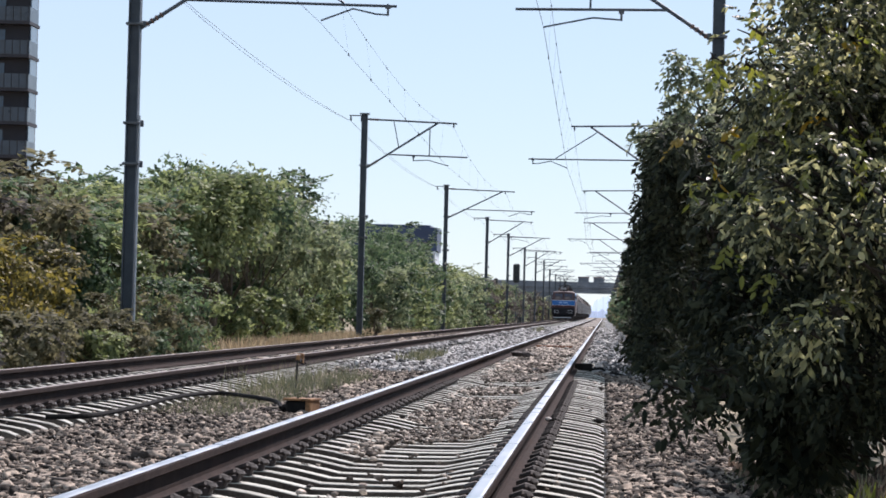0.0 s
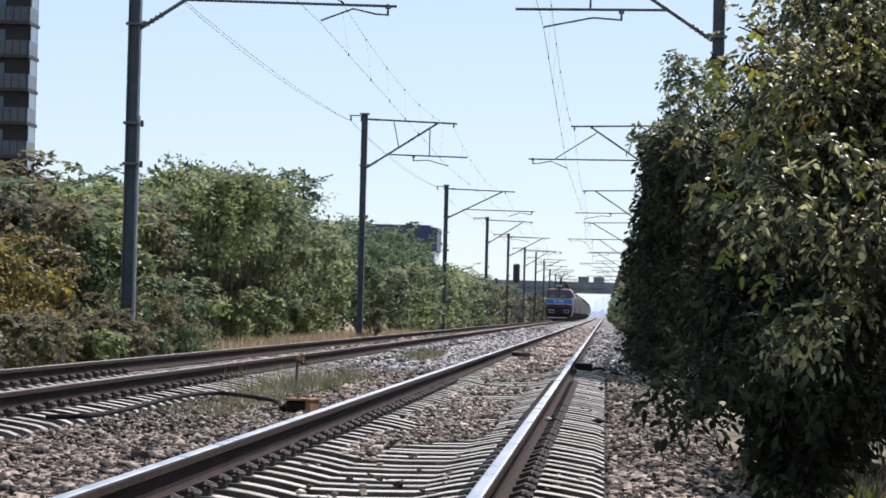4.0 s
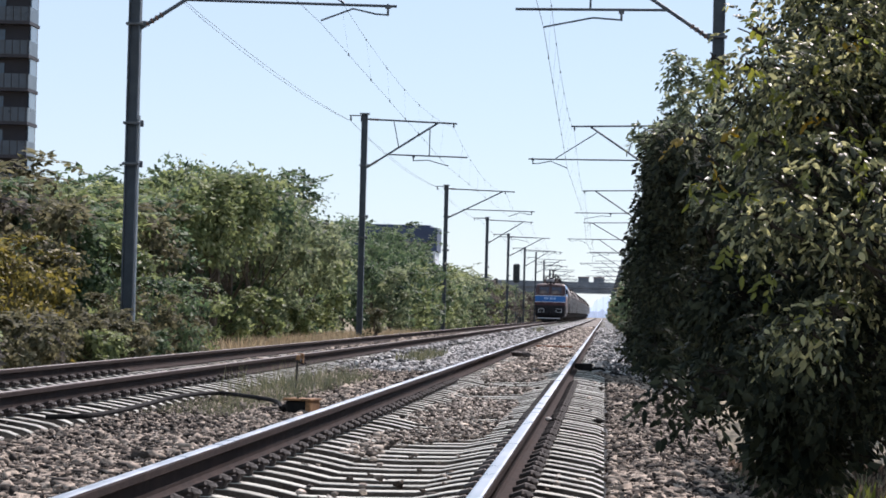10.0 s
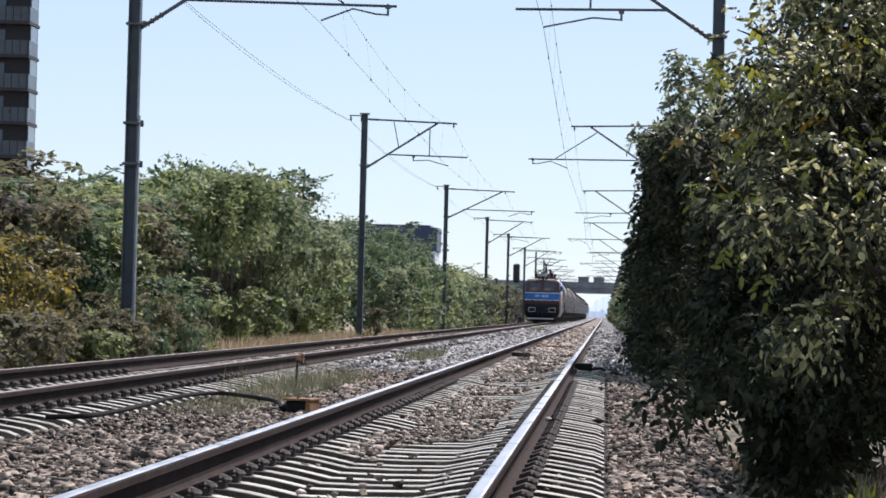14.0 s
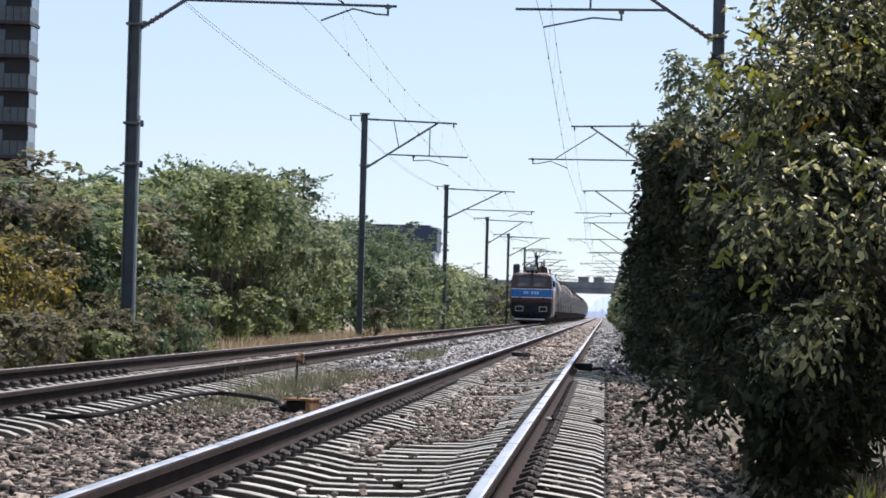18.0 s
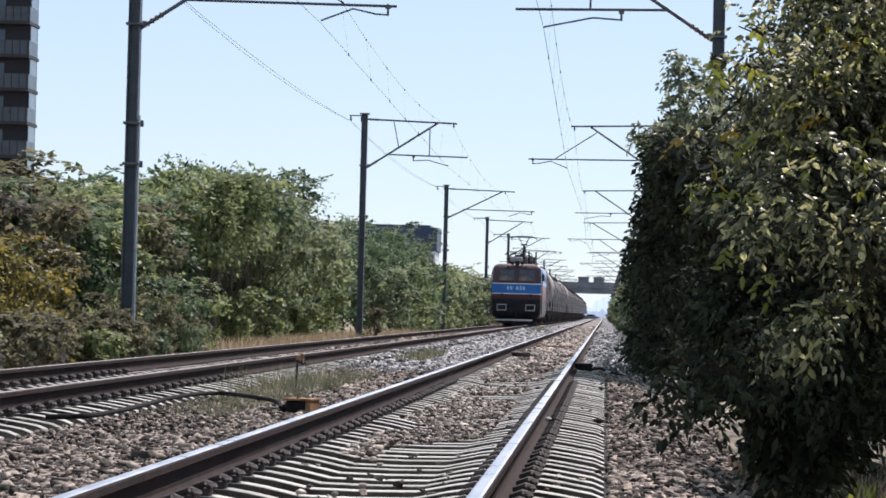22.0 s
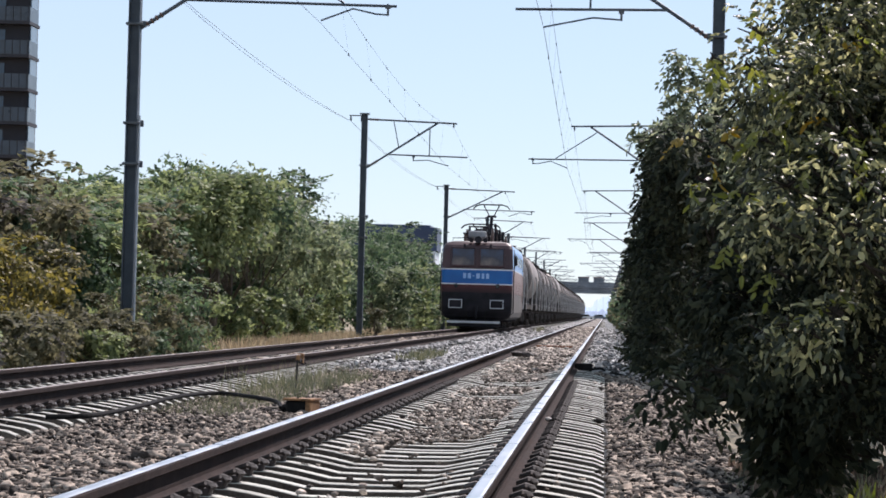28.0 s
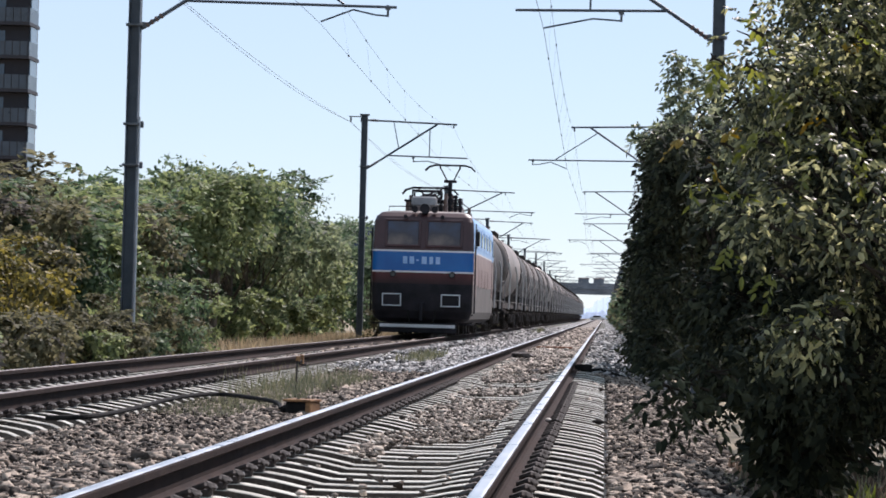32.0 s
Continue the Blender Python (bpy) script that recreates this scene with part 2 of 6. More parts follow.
M_CAR = material("car_paint", (0.50, 0.53, 0.56), (0.66, 0.68, 0.70), 0.3, scale=0.6, bump=0)
M_LITTER_LEAF = material("leaf_litter", (0.05, 0.036, 0.027), (0.20, 0.145, 0.105), 0.8, scale=2, bump=0, island=0.6, translucent=0.2)
M_LITTER = material("pale_rubble", (0.50, 0.46, 0.42), (0.72, 0.68, 0.64), 0.85, scale=4, bump=0.3, fine=0.2)


# ---- mesh helpers ----
def stain(m, axis, stops, colour, ragged=0.35):
    """Dirt in uneven bands along one axis of the thing (metres): stops are (place, amount)."""
    n, l = m.node_tree.nodes, m.node_tree.links
    b = n["Principled BSDF"]
    old = b.inputs["Base Color"].links[0].from_socket
    tc, sep, no = n.new("ShaderNodeTexCoord"), n.new("ShaderNodeSeparateXYZ"), n.new("ShaderNodeTexNoise")
    no.inputs["Scale"].default_value, no.inputs["Detail"].default_value = 1.6, 6.0
    l.new(tc.outputs["Object"], sep.inputs[0]), l.new(tc.outputs["Object"], no.inputs["Vector"])
    shake = n.new("ShaderNodeMath")
    shake.operation = "MULTIPLY_ADD"
    l.new(no.outputs["Fac"], shake.inputs[0])
    shake.inputs[1].default_value = ragged * 2
    l.new(sep.outputs[axis], shake.inputs[2])
    lo, hi = stops[0][0], stops[-1][0]
    mr = n.new("ShaderNodeMapRange")
    mr.inputs["From Min"].default_value, mr.inputs["From Max"].default_value = lo + ragged, hi + ragged
    l.new(shake.outputs[0], mr.inputs["Value"])
    ramp = n.new("ShaderNodeValToRGB")
    els = ramp.color_ramp.elements
    els[0].position, els[1].position = 0.0, 1.0
    els[0].color, els[1].color = (*[stops[0][1]] * 3, 1), (*[stops[-1][1]] * 3, 1)
    for place, amount in stops[1:-1]:
        els.new((place - lo) / (hi - lo)).color = (amount, amount, amount, 1)
    l.new(mr.outputs["Result"], ramp.inputs["Fac"])
    mix = n.new("ShaderNodeMix")
    mix.data_type = "RGBA"
    l.new(ramp.outputs["Color"], mix.inputs[0]), l.new(old, mix.inputs[6])
    mix.inputs[7].default_value = (*colour, 1)
    l.new(mix.outputs[2], b.inputs["Base Color"])


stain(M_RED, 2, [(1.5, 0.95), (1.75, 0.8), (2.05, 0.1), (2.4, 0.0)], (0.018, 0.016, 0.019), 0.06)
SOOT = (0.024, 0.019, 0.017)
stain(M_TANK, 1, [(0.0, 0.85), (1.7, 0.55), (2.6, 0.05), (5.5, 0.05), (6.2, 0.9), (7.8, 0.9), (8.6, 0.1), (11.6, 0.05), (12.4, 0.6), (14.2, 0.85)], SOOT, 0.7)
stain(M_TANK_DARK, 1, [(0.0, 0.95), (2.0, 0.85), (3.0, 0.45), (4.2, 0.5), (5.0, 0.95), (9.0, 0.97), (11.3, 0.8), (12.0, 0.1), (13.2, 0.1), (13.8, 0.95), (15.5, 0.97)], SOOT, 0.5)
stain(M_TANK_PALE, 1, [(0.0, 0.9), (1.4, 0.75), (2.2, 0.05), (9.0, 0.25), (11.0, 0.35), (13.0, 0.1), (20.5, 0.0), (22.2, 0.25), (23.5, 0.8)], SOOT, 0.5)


def link_mesh(name, bm, mats):
    me = bpy.data.meshes.new(name)
    bm.to_mesh(me)
    bm.free()
    for m in (mats if isinstance(mats, (list, tuple)) else [mats]):
        me.materials.append(m)
    return new(name, me)


def part(name, bm, mats, parent, label=""):
    """Links a bmesh as one mesh under a thing or a part."""
    ob = link_mesh(name, bm, mats)
    ob.parent = parent
    return tagged(ob, label)


def group(name, label, category, m=None, grp="", kind=""):
    ob = new(name)
    ob.empty_display_size = 0.2
    if m is not None:
        ob.matrix_basis = m
    return tagged(ob, label, category, grp, kind)


def box(size, at=(0, 0, 0), bevel=0.0, bm=None, rot=None):
    bm = bm or bmesh.new()
    m = Matrix.Translation(at) @ (rot or Matrix.Identity(4)) @ Matrix.Diagonal((*size, 1))
    made = bmesh.ops.create_cube(bm, size=1, matrix=m)
    if bevel:
        edges = list({e for v in made["verts"] for e in v.link_edges})
        bmesh.ops.bevel(bm, geom=edges, offset=bevel, segments=1, affect="EDGES")
    return bm


def rod(a, b, r, r2=None, sides=8, bm=None, caps=True):
    bm = bm or bmesh.new()
    a, b = Vector(a), Vector(b)
    d = b - a
    m = Matrix.Translation((a + b) / 2) @ d.to_track_quat("Z", "Y").to_matrix().to_4x4()
    bmesh.ops.create_cone(bm, cap_ends=caps, segments=sides, radius1=r, radius2=r if r2 is None else r2, depth=d.length, matrix=m)
    return bm


def tube(points, r, sides=6, bm=None, r_end=None):
    """A round bar along a line of points."""
    bm = bm or bmesh.new()
    pts = [Vector(p) for p in points]
    rings = []
    for i, p in enumerate(pts):
        d = (pts[min(i + 1, len(pts) - 1)] - pts[max(i - 1, 0)]).normalized()
        side = d.cross(Vector((0, 0, 1)))
        side = side.normalized() if side.length > 0.05 else Vector((1, 0, 0))
        up = side.cross(d)
        rad = r if r_end is None else r + (r_end - r) * i / (len(pts) - 1)
        rings.append([bm.verts.new(p + rad * (math.cos(a) * side + math.sin(a) * up)) for a in (2 * math.pi * k / sides for k in range(sides))])
    for r1, r2 in zip(rings, rings[1:]):
        for k in range(sides):
            bm.faces.new((r1[k], r1[(k + 1) % sides], r2[(k + 1) % sides], r2[k]))
    bm.faces.new(rings[0][::-1]), bm.faces.new(rings[-1])
    return bm


def extrude_profile(profile, y0, y1, step=None, bm=None, x=0.0, z=0.0, closed=True):
    """A profile of (x, z) pulled along y."""
    bm = bm or bmesh.new()
    ys = [y0, y1] if not step else list(np.linspace(y0, y1, max(2, int((y1 - y0) / step) + 1)))
    rings = [[bm.verts.new((x + px, y, z + pz)) for px, pz in profile] for y in ys]
    n = len(profile)
    for r1, r2 in zip(rings, rings[1:]):
        for k in range(n if closed else n - 1):
            bm.faces.new((r1[k], r2[k], r2[(k + 1) % n], r1[(k + 1) % n]))
    if closed:
        bm.faces.new(rings[0]), bm.faces.new(rings[-1][::-1])
    bmesh.ops.recalc_face_normals(bm, faces=bm.faces)
    return bm


def mesh_from_arrays(name, verts, faces, mat, parent=None):
    """verts (n, 3) and faces (m, 3 or 4) as arrays, one material."""
    me = bpy.data.meshes.new(name)
    k = faces.shape[1]
    me.vertices.add(len(verts)), me.loops.add(faces.size), me.polygons.add(len(faces))
    me.vertices.foreach_set("co", np.ascontiguousarray(verts, dtype=np.float32).ravel())
    me.loops.foreach_set("vertex_index", np.ascontiguousarray(faces, dtype=np.int32).ravel())
    me.polygons.foreach_set("loop_start", np.arange(0, faces.size, k, dtype=np.int32))
    me.update(calc_edges=True)
    me.validate()
    me.materials.append(mat)
    ob = new(name, me)
    ob.parent = parent
    return ob


RNG = np.random.default_rng(7)


def unit(v):
    return v / np.maximum(np.linalg.norm(v, axis=1, keepdims=True), 1e-6)


def leaf_arrays(pos, axis, face, length, width, detailed=False, fold=1.0):
    """Folded leaves: pos, axis (base to tip), face normal, all (n, 3)."""
    n = len(pos)
    axis = unit(axis)
    side = unit(np.cross(axis, face))
    nor = np.cross(side, axis)
    L, W = length[:, None], width[:, None]
    if detailed:
        rows = [(0, 0, 0), (0.26, -0.5, -0.13), (0.66, -0.42, -0.20), (1, 0, -0.24), (0.66, 0.42, -0.13), (0.26, 0.5, -0.07), (0.28, 0, 0.06), (0.68, 0, -0.02)]
        tri = [(0, 6, 1), (6, 7, 2), (6, 2, 1), (7, 3, 2), (0, 5, 6), (6, 5, 4), (6, 4, 7), (7, 4, 3)]
    else:
        rows = [(0, 0, 0), (0.45, -0.5, -0.08), (1, 0, -0.05), (0.45, 0.5, -0.08)]
        tri = [(0, 2, 1), (0, 3, 2)]
    v = np.stack([pos + axis * L * a + side * W * b + nor * L * (c * fold) for a, b, c in rows], axis=1)
    f = (np.array(tri)[None] + np.arange(n)[:, None, None] * len(rows)).reshape(-1, 3)
    return v.reshape(-1, 3), f


# ---- ground and ballast bed ----
def ground():
    bm = bmesh.new()
    xs = [-900, -300, -80, -40, -25, -16, -11, -8, -4, 0, 2, 4, 8, 20, 60, 300, 900]
    ys = [-60, -20, 0, 10, 15, 20, 30, 40, 50, 60, 75, 90, 110, 140, 180, 240, 320, 420, 560, 720, 900, 1500, 3000]
    grid = []
    for y in ys:
        row = []
        for x in xs:
            z = -0.42 + (0.10 * noise.noise((x * 0.2, y * 0.1, 0)) if abs(x) < 50 and y < 400 else 0)
            if x > 0.5 and x < 30 and y < 45:
                z += 0.16
            row.append(bm.verts.new((x, y, z)))
        grid.append(row)
    for r1, r2 in zip(grid, grid[1:]):
        for i in range(len(xs) - 1):
            bm.faces.new((r1[i], r1[i + 1], r2[i + 1], r2[i]))
    ob = link_mesh("ground", bm, M_EARTH)
    tagged(ob, "dry brown earth beside the railway line", "ground", kind="structure")


def ballast_bed():
    prof = [(-8.6, -0.6), (-7.95, -0.42), (-7.15, -0.085), (-6.75, -0.085), (-6.7, -0.17), (-4.2, -0.17), (-4.15, -0.085), (-3.9, -0.085), (-3.35, -0.10), (-2.8, -0.085),
            (-2.55, -0.085), (-2.5, -0.17), (0.0, -0.17), (0.04, -0.085), (0.40, -0.085), (1.15, -0.32), (1.9, -0.6)]
    bm = extrude_profile(prof, -12, 830)
    ob = link_mesh("ballast_bed", bm, M_BED)
    tagged(ob, "grey and tan crushed stone ballast under both tracks", "ballast", kind="structure")
    return ob


def bed_height(x):
    return np.interp(x, [-8.6, -7.95, -7.15, -3.9, -3.35, -2.8, 0.40, 1.15, 1.9], [-0.6, -0.42, -0.085, -0.085, -0.10, -0.085, -0.085, -0.32, -0.6])


def stones(name, y0, y1, per_m2, size, x0, x1, coarse, parent, mat=None, wide=False):
    """Loose ballast stones, one joined mesh; sleeper tops stay mostly clear."""
    area = (y1 - y0) * (x1 - x0)
    n = int(area * per_m2)
    x, y = RNG.uniform(x0, x1, n), RNG.uniform(y0, y1, n)
    keep = (x > -0.2 * y - 0.2) & (x < 0.095 * y + 0.2) | wide
    x, y = x[keep], y[keep]
    z = bed_height(x) + RNG.uniform(-0.012, 0.03, len(x))
    ok = np.ones(len(x), bool)
    for c in (TRACK_R, TRACK_L):
        inside = np.abs(x - c) < 1.30
        phase = np.abs((y - 0.42 + 0.3) % 0.6 - 0.3)
        patch = np.sin(x * 3.1 + 1.7 * np.sin(y * 0.9)) + np.sin(y * 0.8 + 2.0) + 0.9 * np.sin(y * 0.23 + 1.0)
        centre = np.abs(x - c + 0.05) < 0.42
        heap = centre & (y > 16) & (patch > np.where(y > 26, 0.15, 0.55)) | (y > 40) & inside & (patch > 0.2) | (y > 44) & (np.abs(x - c) < 0.6) & (patch > -0.5) | (y > 64) & inside
        on_sleeper = inside & (phase < 0.13)
        ok &= ~(on_sleeper & ~(heap & (RNG.random(len(x)) < np.where(y > 44, 0.8, 0.38))) & (RNG.random(len(x)) > 0.02))
        z = np.where(on_sleeper, -0.035 + RNG.uniform(0, 0.03, len(x)), z)
        z = np.where(inside & ~on_sleeper, np.where(heap, z + 0.045, z - (0.10 if c == TRACK_R else 0.02)), z)
        ok &= ~(inside & (y > 260))
        z = np.where(inside & (y > 70), 0.012 + RNG.uniform(-0.02, 0.015, len(x)), z)
        rail = np.abs(np.abs(x - c) - 0.7535) < 0.12
        ok &= ~rail
    x, y, z = x[ok], y[ok], z[ok]
    n = len(x)
    if coarse:
        base = np.array([(1, 0, 0), (-1, 0, 0), (0, 1, 0), (0, -1, 0), (0, 0, 1), (0, 0, -1)], float)
        tri = np.array([(0, 2, 4), (2, 1, 4), (1, 3, 4), (3, 0, 4), (2, 0, 5), (1, 2, 5), (3, 1, 5), (0, 3, 5)])
    else:
        base = np.array([(a, b, c) for a in (-0.8, 0.8) for b in (-0.8, 0.8) for c in (-0.8, 0.8)])
        tri = np.array([(0, 1, 3), (0, 3, 2), (4, 6, 7), (4, 7, 5), (0, 4, 5), (0, 5, 1), (2, 3, 7), (2, 7, 6), (0, 2, 6), (0, 6, 4), (1, 5, 7), (1, 7, 3)])
    k = len(base)
    r = size * RNG.lognormal(0, 0.28, n)
    v = base[None] + RNG.uniform(-0.5, 0.5, (n, k, 3))
    v = v * np.stack([RNG.uniform(0.85, 1.75, n), RNG.uniform(0.55, 1.0, n), RNG.uniform(0.36, 0.75, n)], 1)[:, None]
    a, t = RNG.uniform(0, 6.28, n), RNG.uniform(-0.9, 0.9, n)
    ca, sa, ct, st = np.cos(a)[:, None], np.sin(a)[:, None], np.cos(t)[:, None], np.sin(t)[:, None]
    vx, vy, vz = v[..., 0], v[..., 1], v[..., 2]
    vy, vz = ct * vy - st * vz, st * vy + ct * vz
    v = np.stack([ca * vx - sa * vy, sa * vx + ca * vy, vz], -1) * r[:, None, None] + np.stack([x, y, z], 1)[:, None]
    f = (tri[None] + np.arange(n)[:, None, None] * k).reshape(-1, 3)
    ob = mesh_from_arrays(name, v.reshape(-1, 3), f, mat or M_STONE, parent)
    tagged(ob, "loose angular grey and tan ballast stones", "", kind="stuff")


# ---- tracks ----
RAIL_PROFILE = [(-0.075, 0.018), (0.075, 0.018), (0.075, 0.03), (0.02, 0.045), (0.0085, 0.06), (0.0085, 0.135), (0.036, 0.148), (0.036, 0.178),
                (0.031, 0.187), (0.021, 0.19), (-0.021, 0.19), (-0.031, 0.187), (-0.036, 0.178), (-0.036, 0.148), (-0.0085, 0.135), (-0.0085, 0.06), (-0.02, 0.045), (-0.075, 0.03)]


def rail(parent, x, top):
    bm = extrude_profile(RAIL_PROFILE, -10, 840, x=x)
    for f in bm.faces:
        c = f.calc_center_median()
        if c.z > 0.1835 and f.normal.z > 0.5 and abs(f.normal.y) < 0.5:
            f.material_index = 1
    part("rail", bm, [M_RUST, top], parent, "rust-brown steel rail with a worn running surface")


def sleeper_bm():
    """A waisted concrete sleeper: raised rail seats, a dip in the middle and falling ends."""
    bm = bmesh.new()
    stations = [(-1.266, -0.055), (-1.20, -0.03), (-1.02, 0.0), (-0.93, 0.012), (-0.58, 0.012), (-0.47, -0.005), (-0.28, -0.045), (0, -0.05),
                (0.28, -0.045), (0.47, -0.005), (0.58, 0.012), (0.93, 0.012), (1.02, 0.0), (1.20, -0.03), (1.266, -0.055)]
    rings = []
    for x, zt in stations:
        rings.append([bm.verts.new((x, y, z)) for y, z in ((-0.09, -0.24), (-0.082, zt - 0.004), (-0.078, zt), (0.078, zt), (0.082, zt - 0.004), (0.09, -0.24))])
    for r1, r2 in zip(rings, rings[1:]):
        for k in range(5):
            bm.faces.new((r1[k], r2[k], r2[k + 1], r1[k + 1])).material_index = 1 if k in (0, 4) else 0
    bm.faces.new(rings[0][::-1]), bm.faces.new(rings[-1])
    return bm


def clip_bm():
    """A bent spring clip on its shoulder, beside the rail foot."""
    bm = box((0.05, 0.13, 0.04), (0.012, 0, 0.028), 0.01)
    tube([(-0.045, -0.04, 0.045), (0.01, -0.062, 0.068), (0.05, -0.03, 0.055), (0.05, 0.03, 0.055), (0.01, 0.062, 0.068), (-0.045, 0.04, 0.045)], 0.016, 5, bm)
    ring = [(0.02 + 0.022 * math.cos(1.3 * k), -0.055, 0.05 + 0.022 * math.sin(1.3 * k)) for k in range(6)]
    tube(ring, 0.010, 4, bm)
    return bm


def track(cx, first, name_label, top):
    t = group("railway_track", name_label, "railway track", kind="structure")
    t.location = (cx, 0, 0)
    rail(t, -0.7535, top), rail(t, 0.7535, top)
    proto, clip = None, None
    count = 0
    y = 0.42 + 0.6 * math.ceil((first - 0.42) / 0.6)
    near_end = first + 0.6 * 300
    while y < near_end:
        if proto is None:
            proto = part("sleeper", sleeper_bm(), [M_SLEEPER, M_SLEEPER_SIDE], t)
            ob = proto
        else:
            ob = new("sleeper", proto.data)
            ob.parent = t
        ob.location = (0, y, RNG.uniform(-0.006, 0.004))
        ob.rotation_euler = (0, 0, RNG.uniform(-0.006, 0.006))
        if count < 84:
            for cxl in (-0.7535, 0.7535):
                for s in (-1, 1):
                    if clip is None:
                        clip = link_mesh("rail_clip", clip_bm(), M_CLIP)
                        c = clip
                    else:
                        c = new("rail_clip", clip.data)
                    c.parent = ob
                    c.location = (cxl + s * 0.115, 0, 0)
                    c.rotation_euler = (0, 0, 0 if s > 0 else math.pi)
        count += 1
        y += 0.6
    bm = bmesh.new()
    while y < 420:
        box((2.5, 0.164, 0.24), (0, y, -0.118), bm=bm)
        y += 0.6
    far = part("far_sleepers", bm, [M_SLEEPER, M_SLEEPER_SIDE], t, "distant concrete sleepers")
    tagged(far, kind="stuff")


# ---- overhead line ----
SPANS = [59.4, 116.1, 176.4, 237.8, 290.0, 349.0, 405.0, 459.0, 508.0, 566.0, 626.0, 686.0, 746.0]
MAST_TOPS = [7.9, 7.9, 7.75, 7.85, 7.95, 7.95, 8.5, 8.4, 7.8, 7.8, 7.8, 7.8, 7.8]
FEEDER_REACH = [0.56, 0.56, 0.56, 1.0, 1.36, 1.3, 1.0, 1.0, 1.0, 1.0, 1.0, 1.0, 1.0]
MAST_L, MAST_R = -8.78, 1.94


def mast(x, y, side, pull, height=7.9, reach=0.56):
    """A steel mast with its cantilever; side +1 reaches to +x, -1 to -x. pull: the steady arm comes back from beyond the wire."""
    th = group("catenary_mast", "dark grey steel catenary mast with tubular cantilever arms", "catenary mast", pose(x, y, 0), "catenary masts")
    s = side
    w = 0.108
    e, t = 0.13, 0.012                        # an H section: two flanges and a web
    prof = [(-w, -e), (-w + 2 * t, -e), (-w + 2 * t, -t), (w - 2 * t, -t), (w - 2 * t, -e), (w, -e), (w, e), (w - 2 * t, e), (w - 2 * t, t), (-w + 2 * t, t), (-w + 2 * t, e), (-w, e)]
    bm = bmesh.new()
    low, high = ([bm.verts.new((px, py, z)) for px, py in prof] for z in (-0.45, height))
    for k in range(12):
        bm.faces.new((low[k], low[(k + 1) % 12], high[(k + 1) % 12], high[k]))
    bm.faces.new(high), bm.faces.new(low[::-1])
    part("mast", bm, M_MAST, th)
    part("mast_foot", box((0.7, 0.7, 0.4), (0, 0, -0.35), 0.03), M_CONCRETE, th, "concrete mast footing")
    part("cap", box((0.34, 0.3, 0.05), (0, 0, height + 0.01)), M_MAST_TOP, th)
    for z in (6.05, 4.22, 3.47):
        bm = box((2 * w + 0.09, 0.30, 0.05), (0, 0, z), 0.01)
        box((0.08, 0.10, 0.12), (s * (w + 0.06), 0, z), 0.01, bm=bm)
        part("clamp", bm, M_MAST_TOP, th)
    if y < 100:
        part("earth_strip", rod((w + 0.03, -0.06, -0.35), (w + 0.03, -0.06, 4.36), 0.022, sides=8), M_GALV, th, "pale galvanised conduit down the mast")
    top = min(height, 7.9) - 0.24
    part("top_tube", rod((s * w, 0, top + 0.06), (s * (3.72 if pull and y > 150 else 3.32), 0, top - 0.03), 0.032), M_MAST, th)
    part("strut", rod((s * w, 0, 5.98), (s * (3.05 if pull and y > 150 else 2.62), 0, top - 0.03), 0.036), M_MAST, th, "slanting cantilever strut")
    for a, b in (((s * w, 0, 5.98), (s * (w + 0.42), 0, 6.26)), ((s * w, 0, top + 0.06), (s * (w + 0.4), 0, top + 0.05))):
        va, vb = Vector(a), Vector(b)
        bm = bmesh.new()
        for i in range(4):
            p = va.lerp(vb, 0.25 + 0.2 * i)
            q = va.lerp(vb, 0.33 + 0.2 * i)
            rod(p, q, 0.052, sides=8, bm=bm)
        part("insulator", bm, M_INSUL, th, "brown ribbed insulator")
    reg_z = 6.52 if y < 100 else 6.47
    x0, x1 = (0.92, 4.82) if pull else (0.92, 3.72)
    part("registration_tube", rod((s * x0, 0, reg_z), (s * x1, 0, reg_z - 0.04), 0.026), M_MAST, th)
    if y < 150:
        part("hanger", rod((s * 2.35, 0, 7.45), (s * (3.85 if pull else 2.35), 0, reg_z), 0.019), M_MAST, th)
        part("brace", rod((s * 1.05, 0, top), (s * 1.25, 0, 6.72), 0.017), M_MAST, th)
    xc = 3.43 if pull else (3.05 if s > 0 else 3.2)
    if pull:
        pts = [(s * 4.66, 0, reg_z - 0.2), (s * 4.44, 0, reg_z - 0.19), (s * 4.02, 0, reg_z - 0.10), (s * xc, 0, reg_z - 0.33)]
        bx = 4.66
    else:
        pts = [(s * 1.78, 0, reg_z - 0.2), (s * 2.3, 0, reg_z - 0.17), (s * xc, 0, reg_z - 0.36)]
        bx = 1.78
    part("steady_arm", tube(pts, 0.018), M_MAST, th)
    bm = box((0.10, 0.05, 0.06), (s * bx, 0, reg_z - 0.06))
    rod((s * bx, 0, reg_z), (s * bx, 0, reg_z - 0.22), 0.022, bm=bm)
    part("drop_bracket", bm, M_MAST_TOP, th)
    part("messenger_clamp", rod((s * 3.2, 0, top - 0.02), (s * 3.2, 0, top - 0.17), 0.03), M_MAST_TOP, th)
    if side > 0:
        za = min(height, 7.95) - 0.06
        bm = rod((-reach, 0, za), (0.1, 0, za), 0.02 if y < 200 else 0.034)
        for dx in (0.06 - reach, -0.12):
            rod((dx, 0, za), (dx, 0, za - 0.2), 0.03, bm=bm)
        part("feeder_arm", bm, M_MAST_TOP, th, "short crossarm with hanging insulators")
    return x + s * xc, x + s * 3.2


